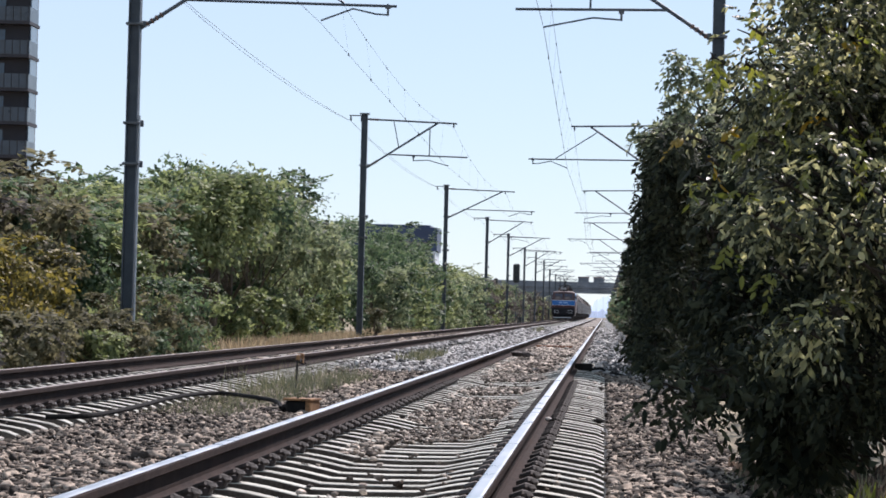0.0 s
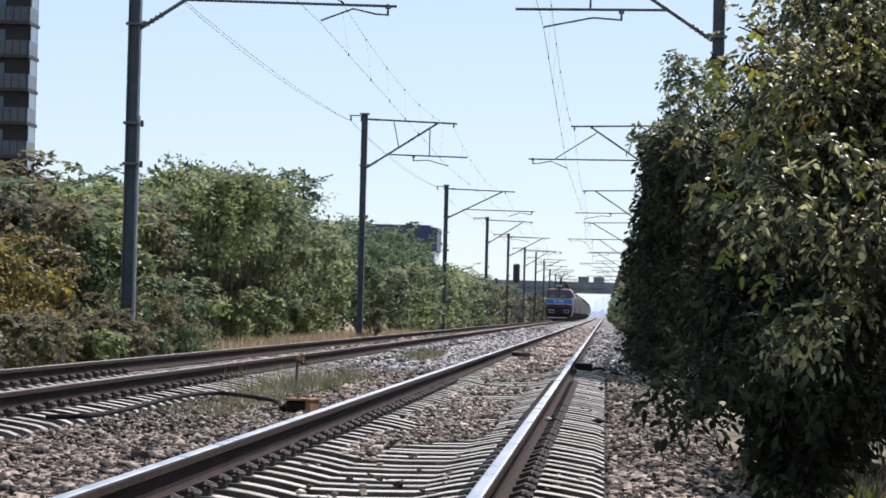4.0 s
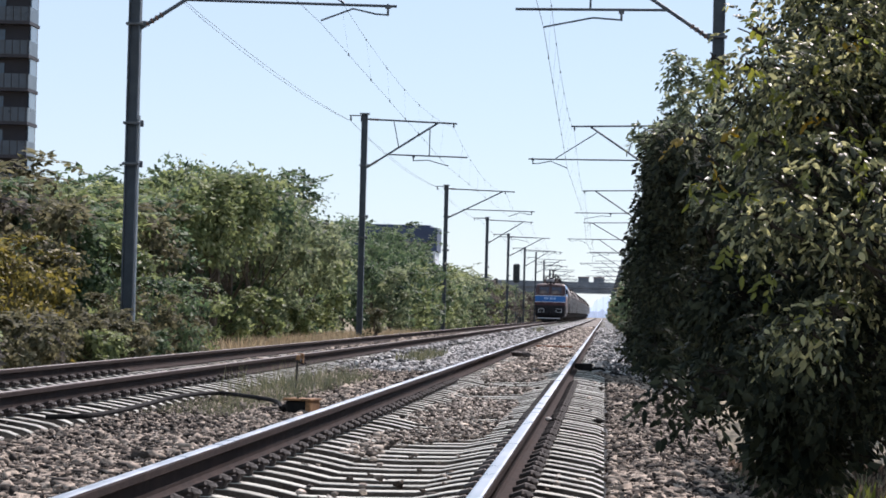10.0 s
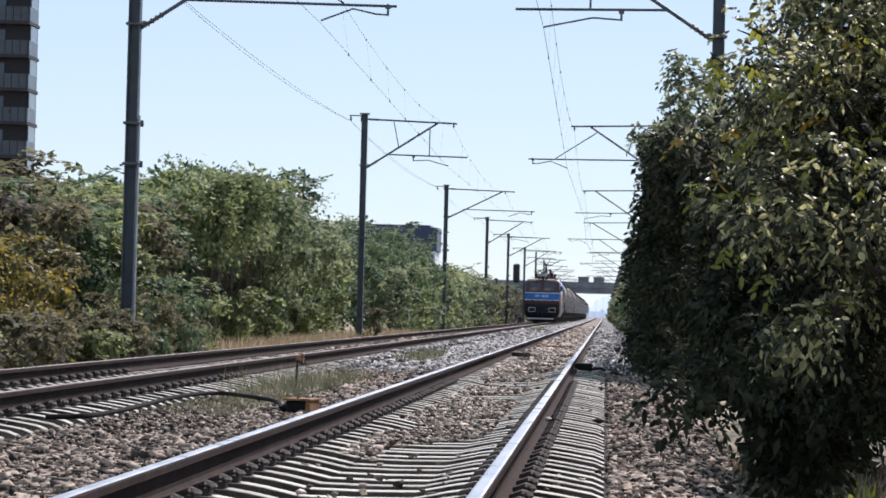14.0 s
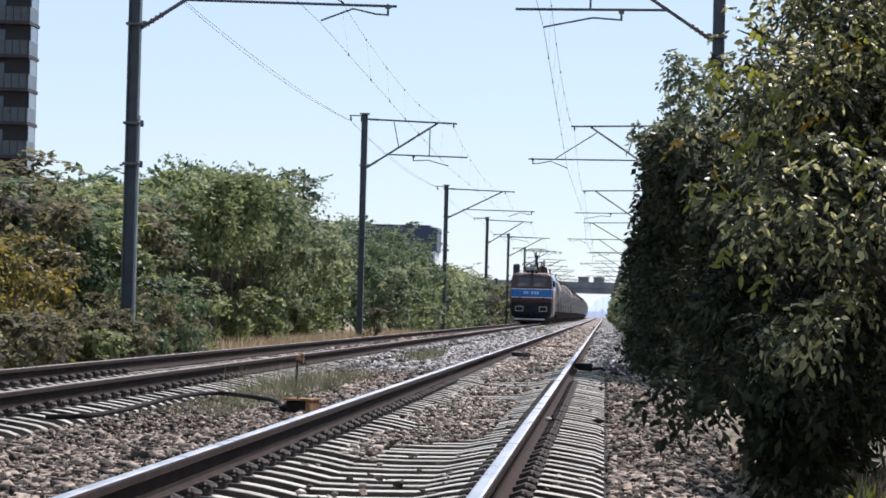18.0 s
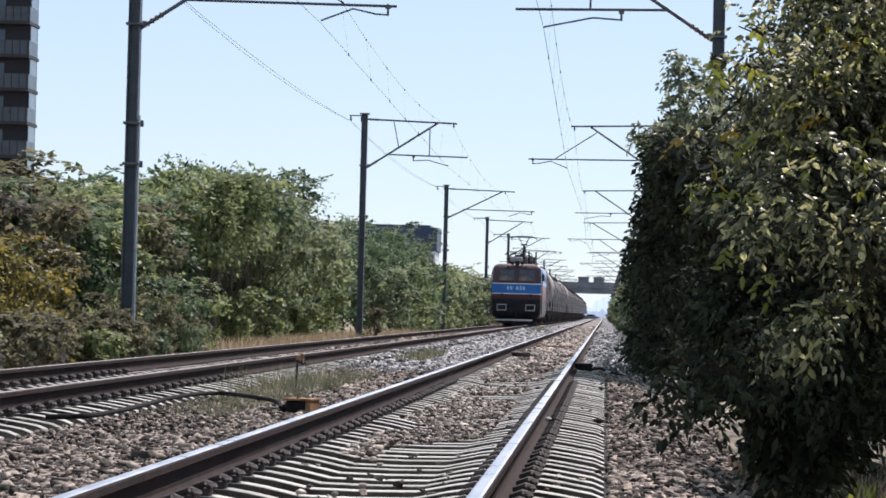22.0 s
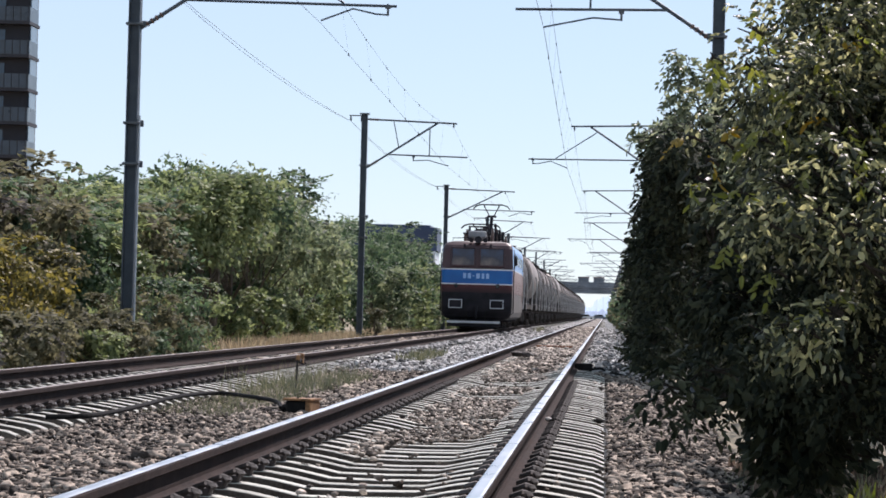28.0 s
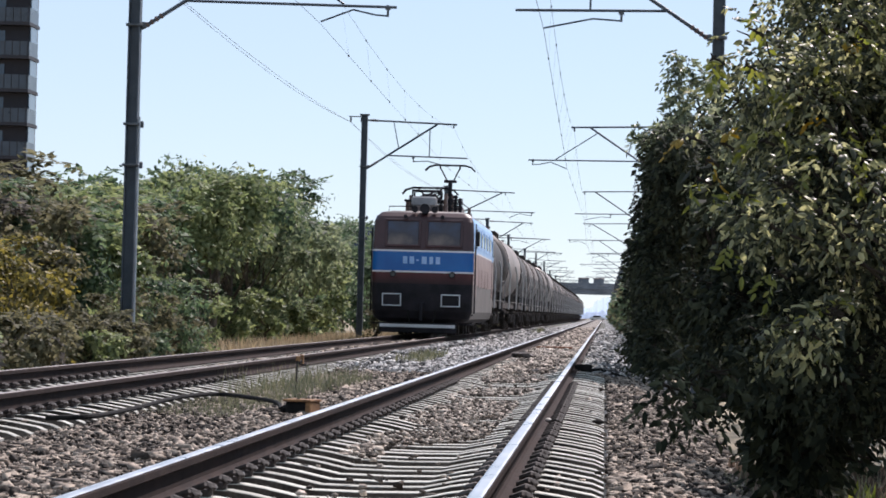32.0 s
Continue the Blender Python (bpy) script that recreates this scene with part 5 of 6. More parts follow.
def tank_wagon(W, r, mat, label):
    """A bogie tank wagon, W metres over its buffers, with a tank of radius r."""
    th = group("tank_wagon", label, "tank wagon", grp="tank wagons of the train")
    R = RAIL_Z
    zc, y0, y1 = 1.17 + r + R, 1.0, W - 1.0
    bm = bmesh.new()
    seg = 28
    prof = [(y0, 0.02), (y0 + 0.03, 0.55), (y0 + 0.12, 0.95), (y0 + 0.30, r - 0.17), (y0 + 0.5, r)]
    prof += [(y0 + 0.5 + (y1 - y0 - 1.0) * k / 8, r) for k in range(1, 8)]
    prof += [(y1 - 0.5, r), (y1 - 0.30, r - 0.17), (y1 - 0.12, 0.95), (y1 - 0.03, 0.55), (y1, 0.02)]
    rings = [[bm.verts.new((rr * math.cos(2 * math.pi * k / seg), y, zc + rr * math.sin(2 * math.pi * k / seg))) for k in range(seg)] for y, rr in prof]
    for a, b in zip(rings, rings[1:]):
        for k in range(seg):
            f = bm.faces.new((a[k], b[k], b[(k + 1) % seg], a[(k + 1) % seg]))
            f.smooth = True
    part("tank", bm, mat, th)
    for y in (y0 + 1.25, y1 - 1.25):
        bm = bmesh.new()
        lo = [bm.verts.new(((r + 0.018) * math.cos(2 * math.pi * k / seg), y - 0.06, zc + (r + 0.018) * math.sin(2 * math.pi * k / seg))) for k in range(seg)]
        hi = [bm.verts.new(((r + 0.018) * math.cos(2 * math.pi * k / seg), y + 0.06, zc + (r + 0.018) * math.sin(2 * math.pi * k / seg))) for k in range(seg)]
        li = [bm.verts.new(((r - 0.01) * math.cos(2 * math.pi * k / seg), y - 0.06, zc + (r - 0.01) * math.sin(2 * math.pi * k / seg))) for k in range(seg)]
        hi2 = [bm.verts.new(((r - 0.01) * math.cos(2 * math.pi * k / seg), y + 0.06, zc + (r - 0.01) * math.sin(2 * math.pi * k / seg))) for k in range(seg)]
        for k in range(seg):
            j = (k + 1) % seg
            bm.faces.new((lo[k], hi[k], hi[j], lo[j])), bm.faces.new((lo[k], lo[j], li[j], li[k])), bm.faces.new((hi[k], hi2[k], hi2[j], hi[j]))
        part("hoop", bm, M_FRAME, th)
    bm = rod((0, W / 2, zc + r - 0.05), (0, W / 2, zc + r + 0.26), 0.34, sides=18)
    dome = part("dome", bm, mat, th)
    part("hatch_lid", rod((0, W / 2, zc + r + 0.26), (0, W / 2, zc + r + 0.33), 0.38, sides=18), M_FRAME, dome)
    bm = box((0.5, 5.0, 0.04), (0.42, W / 2, zc + r + 0.06))
    for k in range(6):
        box((0.5, 0.05, 0.14), (0.42, W / 2 - 2.4 + k * 0.96, zc + r - 0.02), bm=bm)
    part("walkway", bm, M_FRAME, th)
    for s in (-1, 1):
        for yl in (W / 2, 1.5):
            bm = bmesh.new()
            for dy in (-0.22, 0.22):
                tube([(s * (r + 0.07), yl + dy, 0.9 + R), (s * (r + 0.11), yl + dy, zc - 0.4), (s * (r + 0.03), yl + dy, zc + 0.1)], 0.032, 5, bm)
            for k in range(5):
                z = 1.05 + R + k * 0.3
                box((0.03, 0.44, 0.03), (s * (r + 0.09), yl, z), bm=bm)
            part("ladder", bm, M_LADDER, th, "pale steel ladder")
        part("side_walk", box((0.24, W - 3.0, 0.04), (s * (r - 0.02), W / 2, 1.2 + R), 0.008), M_FRAME, th, "grimy side walkway")
        part("solebar", box((0.10, W - 1.3, 0.26), (s * 1.12, W / 2, 1.08 + R), 0.01), M_FRAME, th, "grimy solebar")
        for y in (2.0, 4.4, W - 4.4, W - 2.0):
            part("saddle", box((0.5, 0.24, 0.5), (s * 0.95, y, 1.36 + R), 0.03), M_FRAME, th)
        part("handrail", tube([(s * 1.42, 0.62, 1.1 + R), (s * 1.42, 0.62, 2.0 + R), (s * 0.4, 0.62, 2.0 + R)], 0.022, 5), M_GREY, th, "pale grey end handrail")
        for e, d in ((0.62, -1), (W - 0.62, 1)):
            bm = rod((s * 0.875, e, 1.06 + R), (s * 0.875, e + d * 0.55, 1.06 + R), 0.1, sides=10)
            rod((s * 0.875, e + d * 0.55, 1.06 + R), (s * 0.875, e + d * 0.60, 1.06 + R), 0.23, sides=14, bm=bm)
            part("buffer", bm, M_FRAME, th)
    for y in (0.62, W - 0.62):
        part("headstock", box((2.7, 0.14, 0.34), (0, y, 1.02 + R), 0.02), M_FRAME, th)
        part("end_platform", box((2.6, 0.5, 0.05), (0, y + (0.3 if y < 5 else -0.3), 1.22 + R)), M_FRAME, th)
    for yb in (2.2, W - 2.2):
        bm = bmesh.new()
        for s in (-1, 1):
            box((0.12, 2.3, 0.22), (s * 1.0, yb, 0.60 + R), 0.03, bm=bm)
            for dy in (-0.9, 0.9):
                box((0.2, 0.3, 0.34), (s * 1.04, yb + dy, 0.46 + R), 0.03, bm=bm)
            rod((s * 1.05, yb, 0.35 + R), (s * 1.05, yb, 0.7 + R), 0.12, bm=bm)
        box((2.0, 0.35, 0.2), (0, yb, 0.6 + R), bm=bm)
        part("bogie", bm, M_FRAME, th)
        for dy in (-0.9, 0.9):
            wheelset(th, yb + dy, 0.46)
    part("brake_rig", rod((0, 3.5, 0.75 + R), (0, W - 3.5, 0.75 + R), 0.07), M_FRAME, th)
    part("outlet_valve", rod((0, W / 2, 0.6 + R), (0, W / 2, 1.3 + R), 0.16, sides=12), M_FRAME, th)
    return th


# ---- buildings, bridge and distance ----
def tower():
    th = group("apartment_tower", "tall dark-clad apartment tower with glass balconies", "apartment tower")
    x1, y0 = -51.95, 288.0
    x0, y1 = -78.0, 293.4
    part("wall", box((x1 - x0 - 0.3, y1 - y0 - 1.0, 46), ((x0 + x1) / 2 - 0.15, (y0 + y1) / 2 + 0.5, 22.6)), M_CLAD, th)
    for k in range(15):
        z = 25.45 - 24 + 3.0 * k - 2.75
        part("floor_slab", box((x1 - x0, 5.2, 0.3), ((x0 + x1) / 2, y0 + 2.6 - 0.6, z)), M_CLAD, th)
        for j in range(8):
            xa = x1 - 0.05 - j * 3.1
            if j < 2:
                for q in range(5):
                    part("baluster", box((0.05, 0.1, 1.32), (xa - 0.1 - 0.68 * q, y0 - 0.60, z + 0.80)), M_CLAD, th)
            b = part("balcony", box((2.9, 0.08, 1.25), (xa - 1.45, y0 - 0.55, z + 0.78)), M_RAILING, th, "grey glass balcony railing")
        part("balcony", box((0.08, 4.3, 1.25), (x1 - 0.04, y0 + 1.7, z + 0.78)), M_RAILING, th, "grey glass balcony side")
        for j in range(8):
            xa = x1 - 2.2 - j * 3.1
            w = part("window", box((1.5, 0.1, 2.1), (xa - 1.0, y0 + 0.98, z + 1.4)), M_SKYGLASS, th)
            part("window_frame", box((0.12, 0.14, 2.1), (xa - 1.0, y0 + 0.94, z + 1.4)), M_PALE, w, "pale window mullion")
        part("window", box((0.1, 3.2, 1.45), (x1 - 0.15, y0 + 2.4, z + 2.1)), M_SKYGLASS, th, "side window reflecting the sky")
    part("roof", box((x1 - x0, y1 - y0, 0.5), ((x0 + x1) / 2, (y0 + y1) / 2, 46)), M_CLAD, th)


def office():
    th = group("office_building", "low modern building with a navy top storey and pale glass below", "building")
    x1, y0 = -23.4, 450.0
    part("upper_storey", box((30, 12, 3.3), (x1 - 15.15, y0 + 6, 10.8)), M_NAVY, th, "navy blue clad upper storey")
    part("roof_step", box((26, 10, 0.35), (x1 - 14.2, y0 + 6, 12.6)), M_NAVY, th)
    part("wall", box((29, 11, 9.4), (x1 - 14.9, y0 + 6.4, 4.6)), M_PALE, th, "pale glazed lower storeys")
    for k in range(3):
        z = 8.1 - 2.7 * k
        for j in range(8):
            part("window", box((3.2, 0.1, 1.1), (x1 - 2.2 - 3.5 * j, y0 + 0.86, z)), M_SKYGLASS, th)
    part("recess_panel", box((5.0, 0.12, 1.15), (x1 - 3.6, y0 - 0.05, 9.85)), M_SIDEGREY, th, "grey sign panel")
    part("stair_block", box((1.6, 6.0, 7.2), (x1 + 0.6, y0 + 5.0, 3.3)), M_CONCRETE, th, "grey-blue stair block")
    part("canopy", box((7.0, 0.8, 0.25), (x1 - 3.6, y0 - 0.2, 9.0)), M_PALE, th, "white canopy edge")


def bridge():
    th = group("road_bridge", "grey concrete road bridge over the line", "bridge")
    y = 800.0
    part("deck", box((120, 11, 1.5), (-20, y + 5.5, 6.95), 0.05), M_CONCRETE, th)
    part("parapet", box((120, 0.35, 1.35), (-20, y - 0.2, 8.3), 0.02), M_CONCRETE, th)
    part("cornice", box((120, 0.5, 0.25), (-20, y - 0.25, 7.6), 0.02), M_CONCRETE, th)
    part("abutment", box((40, 10, 7.2), (21.4, y + 5.6, 2.8), 0.05), M_CONCRETE, th)
    part("abutment", box((40, 10, 7.2), (-31.5, y + 5.6, 2.8), 0.05), M_CONCRETE, th)
    for k in range(30):
        part("railing_post", box((0.1, 0.1, 0.5), (-60 + 3 * k, y - 0.2, 9.2)), M_GREY, th)
    for x in (-5.5, -1.75):
        s = group("roadside_box", "grey-brown boxy hut standing on the bridge", "roadside box", pose(x, y + 1.5, 7.72), "boxes on the bridge")
        part("housing", box((2.6, 2.0, 2.3), (0, 0, 1.15), 0.05), M_CONCRETE, s)
        part("lid", box((2.8, 2.2, 0.3), (0, 0, 2.4), 0.03), M_ROOF, s)


def car(paint, label):
    th = group("car", label, "car")
    bm = bmesh.new()
    prof = [(-2.1, 0.3), (2.1, 0.3), (2.12, 0.75), (1.9, 0.92), (1.25, 0.98), (0.65, 1.45), (-0.9, 1.48), (-1.7, 1.0), (-2.1, 0.9)]
    a = [bm.verts.new((x, -0.85, z)) for x, z in prof]
    b = [bm.verts.new((x, 0.85, z)) for x, z in prof]
    bm.faces.new(a), bm.faces.new(b[::-1])
    for k in range(len(prof)):
        j = (k + 1) % len(prof)
        bm.faces.new((a[k], b[k], b[j], a[j]))
    bmesh.ops.recalc_face_normals(bm, faces=bm.faces)
    part("body", bm, paint, th)
    for y in (-0.86, 0.86):
        part("window", box((1.9, 0.03, 0.38), (-0.2, y, 1.2), 0.05), M_GLASS, th)
    for x in (-1.3, 1.3):
        for y in (-0.78, 0.78):
            w = part("wheel", rod((x, y - 0.1, 0.31), (x, y + 0.1, 0.31), 0.31, sides=16), M_RUBBER, th)
            part("rim", rod((x, y - 0.11, 0.31), (x, y + 0.11, 0.31), 0.19, sides=12), M_GREY, w)
    return th


def hazy_trees(y, heights, mat, label, step):
    """A far line of trees with an uneven top, as a thick belt."""
    bm = bmesh.new()
    last, x, k = None, -420.0, 0
    while x < 420:
        h = max(0.4, heights(x))
        ring = [bm.verts.new(p) for p in ((x, y, -2), (x, y + 2 * math.sin(x * 1.7), h), (x, y + 12, h * 0.9), (x, y + 12, -2))]
        if last:
            for a in range(3):
                bm.faces.new((last[a], ring[a], ring[a + 1], last[a + 1]))
        last = ring
        x += (step if abs(x + 6) < 40 else 5.0) * (0.7 + 0.3 * (k % 3))
        k += 1
    tagged(link_mesh("backdrop", bm, mat), label, "backdrop", kind="structure")


def distance():
    """Hazy trees far down the line, closing the horizon."""
    def tall(x):
        near = 5.0 + 5.5 / (1 + math.exp(-(x + 5.5) * 1.1))
        base = near if abs(x + 6) < 14 else 9 + 7 * abs(noise.noise((x * 0.02, 3.3, 0)))
        return base + 2.2 * noise.noise((x * 0.45, 1.0, 0)) + 1.2 * noise.noise((x * 1.3, 5.0, 0))

    def low(x):
        return 2.6 + 1.8 * noise.noise((x * 0.35, 8.0, 0)) + 1.0 * noise.noise((x * 1.1, 2.0, 0))
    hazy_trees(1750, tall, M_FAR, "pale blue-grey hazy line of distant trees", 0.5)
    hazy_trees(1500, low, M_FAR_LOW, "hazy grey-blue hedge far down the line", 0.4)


# ---- trackside equipment ----
def signal(x, y, height, label):
    th = group("signal", label, "railway signal", pose(x, y, -0.42), "railway signals")
    part("post", rod((0, 0, 0), (0, 0, height - 0.6), 0.07), M_MAST, th)
    part("head", box((0.66, 0.3, 1.85), (0, -0.1, height - 0.35), 0.12), M_SIGNAL, th, "black signal head")
    for k in range(3):
        z = height - 0.8 + 0.5 * k
        h = part("hood", rod((0, -0.25, z), (0, -0.5, z), 0.12, sides=14, caps=False), M_SIGNAL, th)
        part("lens", rod((0, -0.25, z), (0, -0.27, z), 0.1, sides=14), M_GLASS, h)
    bm = bmesh.new()
    for dx in (-0.2, 0.2):
        rod((dx, 0.25, 0), (dx, 0.25, height - 1.2), 0.02, bm=bm)
    for k in range(int((height - 1.6) / 0.33)):
        rod((-0.2, 0.25, 0.4 + 0.33 * k), (0.2, 0.25, 0.4 + 0.33 * k), 0.012, sides=5, bm=bm)
    part("ladder", bm, M_MAST, th)


def trackside():
    global RNG
    RNG = np.random.default_rng(14)
    signal(-8.82, 320, 5.6, "black railway light signal on a slim post")
    signal(-16.9, 500, 6.0, "distant black railway signal above the trees")
    for dx in (-0.75, 0.28):
        b = group("relay_cabinet", "small dark relay cabinet beside the line", "cabinet", pose(-8.82 + dx + 0.2, 318, -0.42), "relay cabinets")
        part("housing", box((0.42, 0.35, 0.95), (0, 0, 0.48), 0.03), M_SIGNAL, b)
        part("door", box((0.36, 0.02, 0.8), (0, -0.185, 0.5), 0.01), M_SIGNAL, b)
    # track connection box with its cable
    th = group("connection_box", "small black and rust-orange connection box beside the rail", "junction box", pose(-2.80, 30.0, -0.085, 0, 0, -14))
    part("housing", box((0.20, 0.24, 0.13), (0.0, 0, 0.07), 0.012), M_RUBBER, th, "black box")
    part("cable_gland", rod((-0.16, -0.02, 0.06), (-0.09, -0.02, 0.07), 0.035, 0.05, sides=10), M_RUBBER, th)
    part("side_plate", box((0.05, 0.28, 0.135), (0.125, 0, 0.0705), 0.008), M_WOOD, th, "orange-brown end plate")
    part("lid", box((0.27, 0.32, 0.022), (0.022, 0, 0.150), 0.005), M_WOOD, th, "orange-brown lid")
    for k in (-1, 1):
        part("lid_bolt", rod((0.022, k * 0.12, 0.161), (0.022, k * 0.12, 0.172), 0.012, sides=6), M_CLIP, th)
    raw = [(-4.31, 25.01, 0.015), (-4.14, 25.07, 0.020), (-3.96, 25.42, 0.030), (-3.97, 27.62, 0.030), (-4.06, 30.79, 0.030), (-3.90, 32.55, 0.030), (-3.43, 31.88, 0.020), (-3.11, 30.92, 0.010), (-2.97, 29.97, -0.02)]
    pts = []
    for i in range(len(raw) - 1):
        p0, p1, p2, p3 = (Vector(raw[max(0, min(len(raw) - 1, j))]) for j in (i - 1, i, i + 1, i + 2))
        for k in range(8):
            u = k / 8
            pts.append(0.5 * ((2 * p1) + (p2 - p0) * u + (2 * p0 - 5 * p1 + 4 * p2 - p3) * u * u + (3 * p1 - p0 - 3 * p2 + p3) * u ** 3))
    pts.append(Vector(raw[-1]))
    tagged(link_mesh("cable", tube(pts, 0.021, 8), M_RUBBER), "thick black cable lying over the ballast", "cable")
    th = group("rail_contact", "black rail contact box clamped beside the rail", "junction box", pose(-0.33, 53, -0.03))
    part("housing", box((0.28, 0.3, 0.15), (0, 0, 0.08), 0.015), M_RUBBER, th)
    part("clamp", box((0.2, 0.12, 0.04), (-0.12, 0, 0.03), 0.008), M_CLIP, th)
    tagged(link_mesh("cable", tube([(-0.2, 53, 0.03), (-0.05, 53.0, 0.05), (0.12, 52.8, 0.0), (0.35, 52.5, -0.06), (0.8, 52.2, -0.2)], 0.022, 6), M_RUBBER), "black cable running from the rail into the shrubs", "cable")
    th = group("marker_stake", "thin dark metal stake in the ballast between the tracks", "stake", pose(-3.62, 38.2, -0.1))
    part("stake", rod((0, 0, -0.05), (0.01, 0, 0.40), 0.012, sides=6), M_CLIP, th)
    part("tag", box((0.05, 0.02, 0.06), (0.02, 0, 0.42), 0.004), M_WOOD, th)
    tagged(link_mesh("plank", box((0.95, 0.16, 0.05), (TRACK_R - 0.05, 85, 0.065), 0.01), M_RUSTBAR), "rust-red bar lying across the near track", "bar")
    th = group("debris_heap", "small dark heap of debris between the rails", "debris", pose(-1.66, 68, 0.02))
    for k in range(6):
        bm = bmesh.new()
        bmesh.ops.create_icosphere(bm, subdivisions=1, radius=RNG.uniform(0.07, 0.13), matrix=Matrix.Translation((RNG.normal() * 0.12, RNG.normal() * 0.12, 0.03)) @ Matrix.Diagonal((1.3, 1.0, 0.7, 1)))
        for v in bm.verts:
            v.co += Vector((RNG.normal(), RNG.normal(), RNG.normal())) * 0.015
        part("lump", bm, M_CLIP, th)
    th = group("rail_joint", "rail joint with bolted plates and tan wrapping", "rail joint", pose(TRACK_L + 0.7535, 50.2, 0.0))
    for s in (-1, 1):
        j = part("fishplate", box((0.03, 0.62, 0.085), (s * 0.028, 0, 0.095), 0.006), M_CLIP, th)
        for k in range(4):
            part("bolt", rod((s * 0.04, -0.24 + 0.16 * k, 0.095), (s * 0.07, -0.24 + 0.16 * k, 0.095), 0.02, sides=6), M_CLIP, j)
    part("wrapping", box((0.10, 0.10, 0.16), (0.03, -0.1, 0.12), 0.01), M_WOOD, th, "tan insulating wrap")
    part("bond_wire", tube([(0.05, -0.3, 0.06), (0.13, -0.1, 0.02), (0.13, 0.1, 0.02), (0.05, 0.3, 0.06)], 0.012, 5), M_RUBBER, th)
    bm = bmesh.new()
    bmesh.ops.create_icosphere(bm, subdivisions=1, radius=0.026, matrix=Matrix.Diagonal((1.2, 1, 0.8, 1)))
    chip = link_mesh("stone_chip", bm, M_LITTER)
    chip.location = (TRACK_R + 0.7535 + 0.055, 26.5, 0.058)
    tagged(chip, "pale stone chip lying on the rail foot", "stone")
    for k in range(26):
        bm = bmesh.new()
        bmesh.ops.create_icosphere(bm, subdivisions=1, radius=RNG.uniform(0.08, 0.2), matrix=Matrix.Diagonal((1.3, 1, 0.7, 1)))
        for v in bm.verts:
            v.co *= RNG.uniform(0.7, 1.2)
        ob = link_mesh("rubble_stone", bm, M_LITTER)
        ob.location = (-8.3 + RNG.uniform(-0.6, 0.5), RNG.uniform(66, 88), -0.34)
        tagged(ob, "pale lump of rubble at the foot of the trees", "rubble", "rubble beside the line")


# ---- build ----
ground()
bed = ballast_bed()
overhead()
tower()
office()
bridge()
distance()
left_belt()
right_side()
weeds()
trackside()
CAR = car(M_CAR, "pale silver car on the road beyond the bridge")
CAR_DARK = car(M_CAR_DARK, "blue-grey car on the road beyond the bridge")
LOCO = locomotive()
KINDS = {"dark": (15.5, 1.43, M_TANK_DARK, "sooty black-brown railway tank wagon with pale ladders"),
         "pale": (23.5, 1.50, M_TANK_PALE, "long pale grey-brown gas tank wagon with pale ladders"),
         "mid": (14.2, 1.43, M_TANK, "grimy grey-brown railway tank wagon with dark spill stains")}
BUILT, WAGONS, ROOM = {}, [], 0.55
for kind in ["dark", "pale", "dark", "mid", "mid", "dark", "mid", "pale"] + ["mid", "mid", "dark", "mid"] * 6:
    if kind in BUILT:
        wagon = copy_thing(BUILT[kind], Matrix.Identity(4))
    else:
        wagon = BUILT[kind] = tank_wagon(*KINDS[kind])
    WAGONS.append((wagon, ROOM))
    ROOM += KINDS[kind][0]
track(TRACK_L, -9.0, "rusty railway track on concrete sleepers, carrying the train", M_STEEL_DULL)
track(TRACK_R, -9.0, "railway track with polished rails on concrete sleepers in ballast", M_STEEL)
stones("ballast_stones", -9.0, 10.5, 60, 0.040, -7.6, 1.2, True, bed, M_STONE, True)
for x0, x1, mat, fine in ((-7.5, -1.9, M_STONE, 1.0), (-1.9, -0.6, M_STONE_TAN, 0.8), (-0.6, 1.3, M_STONE, 1.0)):
    stones("ballast_stones", 10.5, 22, 700 / fine, 0.0186 * fine, max(x0, -4.6), x1, False, bed, mat)
    stones("ballast_stones", 22, 35, 420 / fine, 0.0240 * fine, x0, x1, True, bed, mat)
    stones("ballast_stones", 35, 52, 215 / fine, 0.0315 * fine, x0, x1, True, bed, mat)
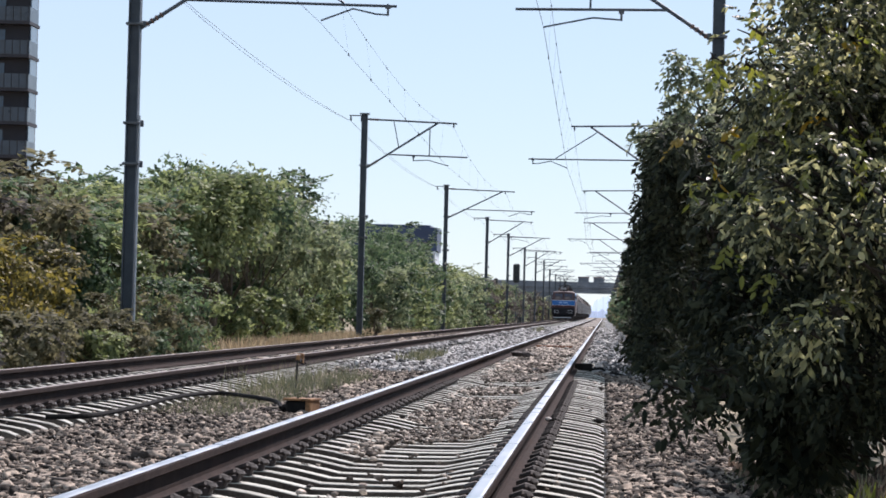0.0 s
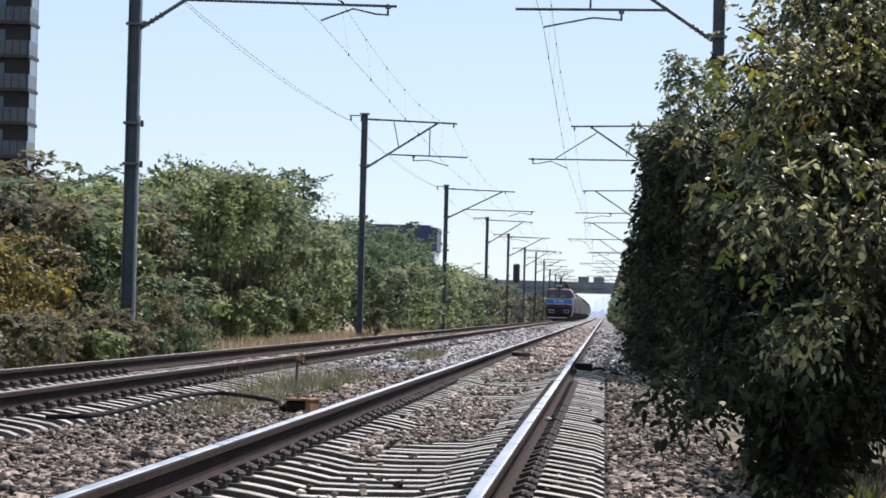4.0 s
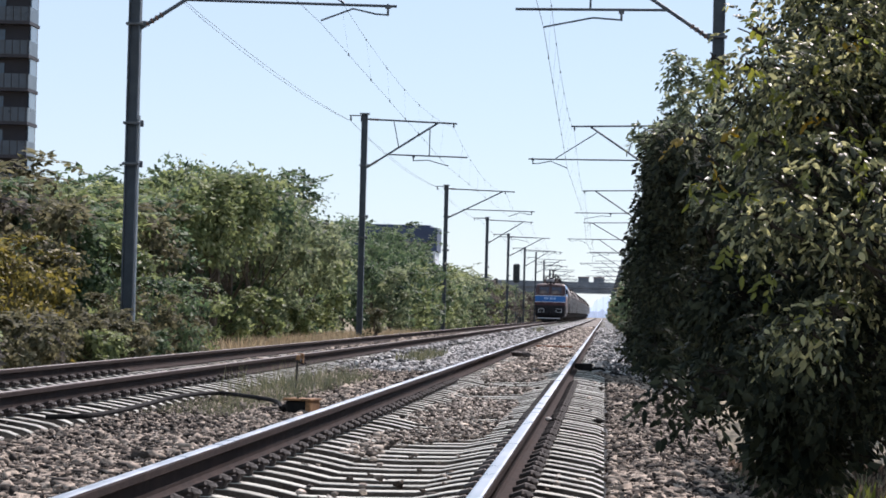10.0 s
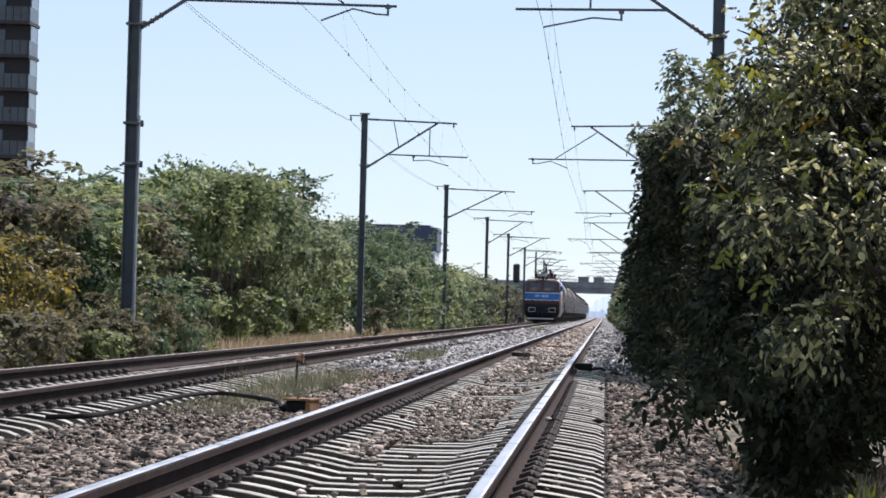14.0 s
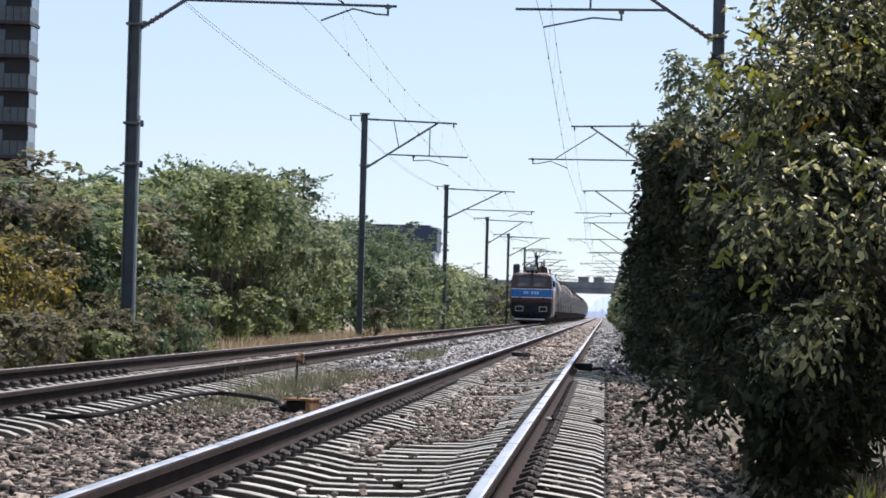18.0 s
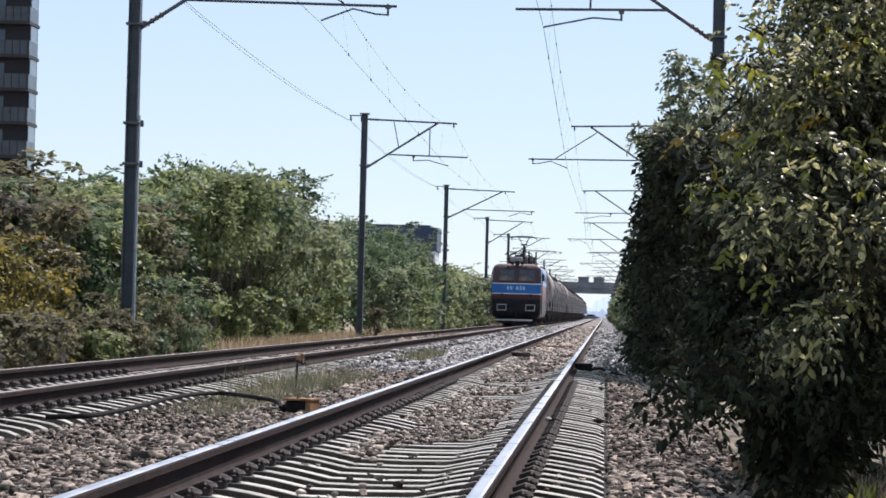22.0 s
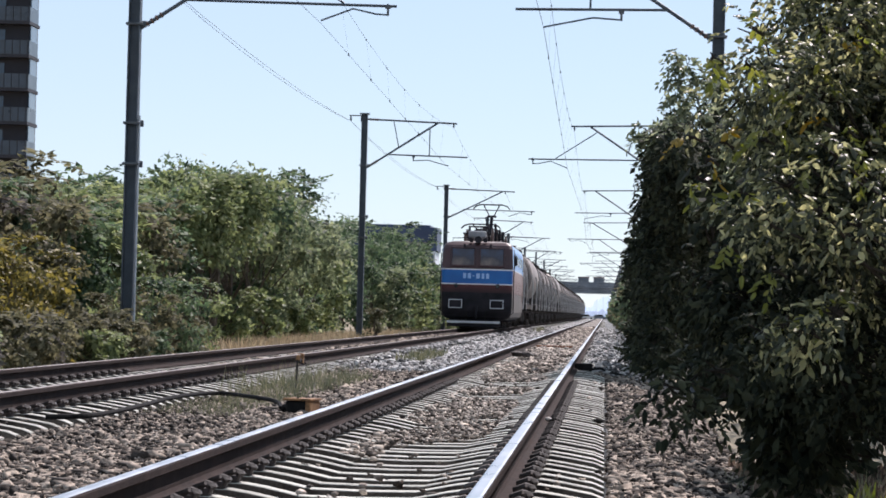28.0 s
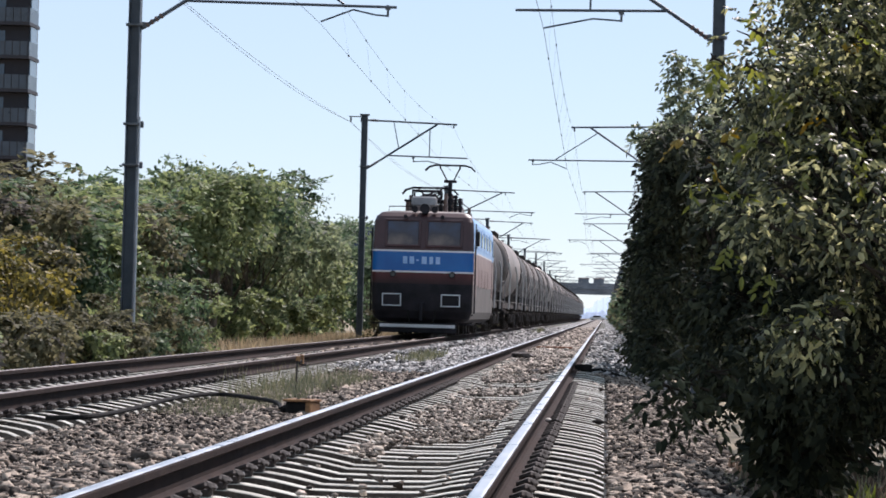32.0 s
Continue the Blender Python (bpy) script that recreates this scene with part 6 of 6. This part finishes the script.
for x0, x1, mat in ((-7.5, -6.75, M_STONE), (-6.1, -4.8, M_STONE), (-4.6, -2.12, M_STONE_PALE), (-1.9, -0.6, M_STONE_TAN), (-0.4, 1.2, M_STONE_PALE)):
    stones("ballast_stones", 52, 82, 100, 0.041, x0, x1, True, bed, mat)
    stones("ballast_stones", 82, 130, 46, 0.056, x0, x1, True, bed, mat)
    if x0 > -5:
        stones("ballast_stones", 130, 230, 18, 0.074, x0, min(x1, 0.8), True, bed, mat)
for c in (TRACK_R, TRACK_L):
    fill = link_mesh("ballast_fill", extrude_profile([(-0.64, -0.1), (-0.6, 0.014), (0.6, 0.014), (0.64, -0.1)], 72, 830, x=c), M_FILL)
    tagged(fill, "tan ballast heaped level with the sleepers", "ballast", kind="structure")


def loco_front(t):
    return 96.7 + 10.27 * (32.0 - t)


def motions():
    times = [2.0 * k for k in range(17)]
    walk(LOCO, [(t, pose(TRACK_L, loco_front(t), 0)) for t in times])
    for w, behind in WAGONS:
        walk(w, [(t, pose(TRACK_L, loco_front(t) + LOCO_LEN + behind, 0)) for t in times])
    for wagon, behind in WAGONS[:6]:
        WHEELS.extend((c, 0.46) for c in wagon.children if c.name.startswith("wheelset"))
    for w, r in WHEELS:
        at = w.location.copy()
        rows = []
        for k in range(481):
            t = k / 15
            rows.append((t, Matrix.Translation(at) @ Matrix.Rotation(-(loco_front(0) - loco_front(t)) / r, 4, "X")))
        walk(w, rows)
    walk(CAR, [(t, pose(x, 846, -0.42)) for t, x in ((0.0, -110.0), (26.0, -14.0), (28.0, -4.9), (29.0, -4.7), (30.0, -3.4), (30.5, -3.2), (31.0, -2.7), (32.0, -1.9))])
    walk(CAR_DARK, [(t, pose(x, 851, -0.42)) for t, x in ((0.0, -95.0), (20.0, -12.0), (22.0, -3.6), (25.0, -3.3), (27.5, -2.6), (29.0, 4.0), (32.0, 30.0))])
    for ob, at, ph, rate, spread in SWAYING:
        rows = []
        for k in range(65):
            t = 0.5 * k
            gust = 0.6 + 0.4 * math.sin(0.37 * t + at.y * 0.3)
            a = gust * (1.1 * math.sin(rate * 2.1 * t + ph) + 0.7 * math.sin(rate * 3.7 * t + 2 * ph))
            b = gust * (0.8 * math.sin(rate * 1.7 * t + 1.3 * ph) + 0.4 * math.sin(rate * 4.3 * t + ph))
            rows.append((t, Matrix.Translation(at) @ pose(0, 0, 0, 1.1 * a, 1.3 * b, 0.8 * a)))
        walk(ob, rows)


motions()
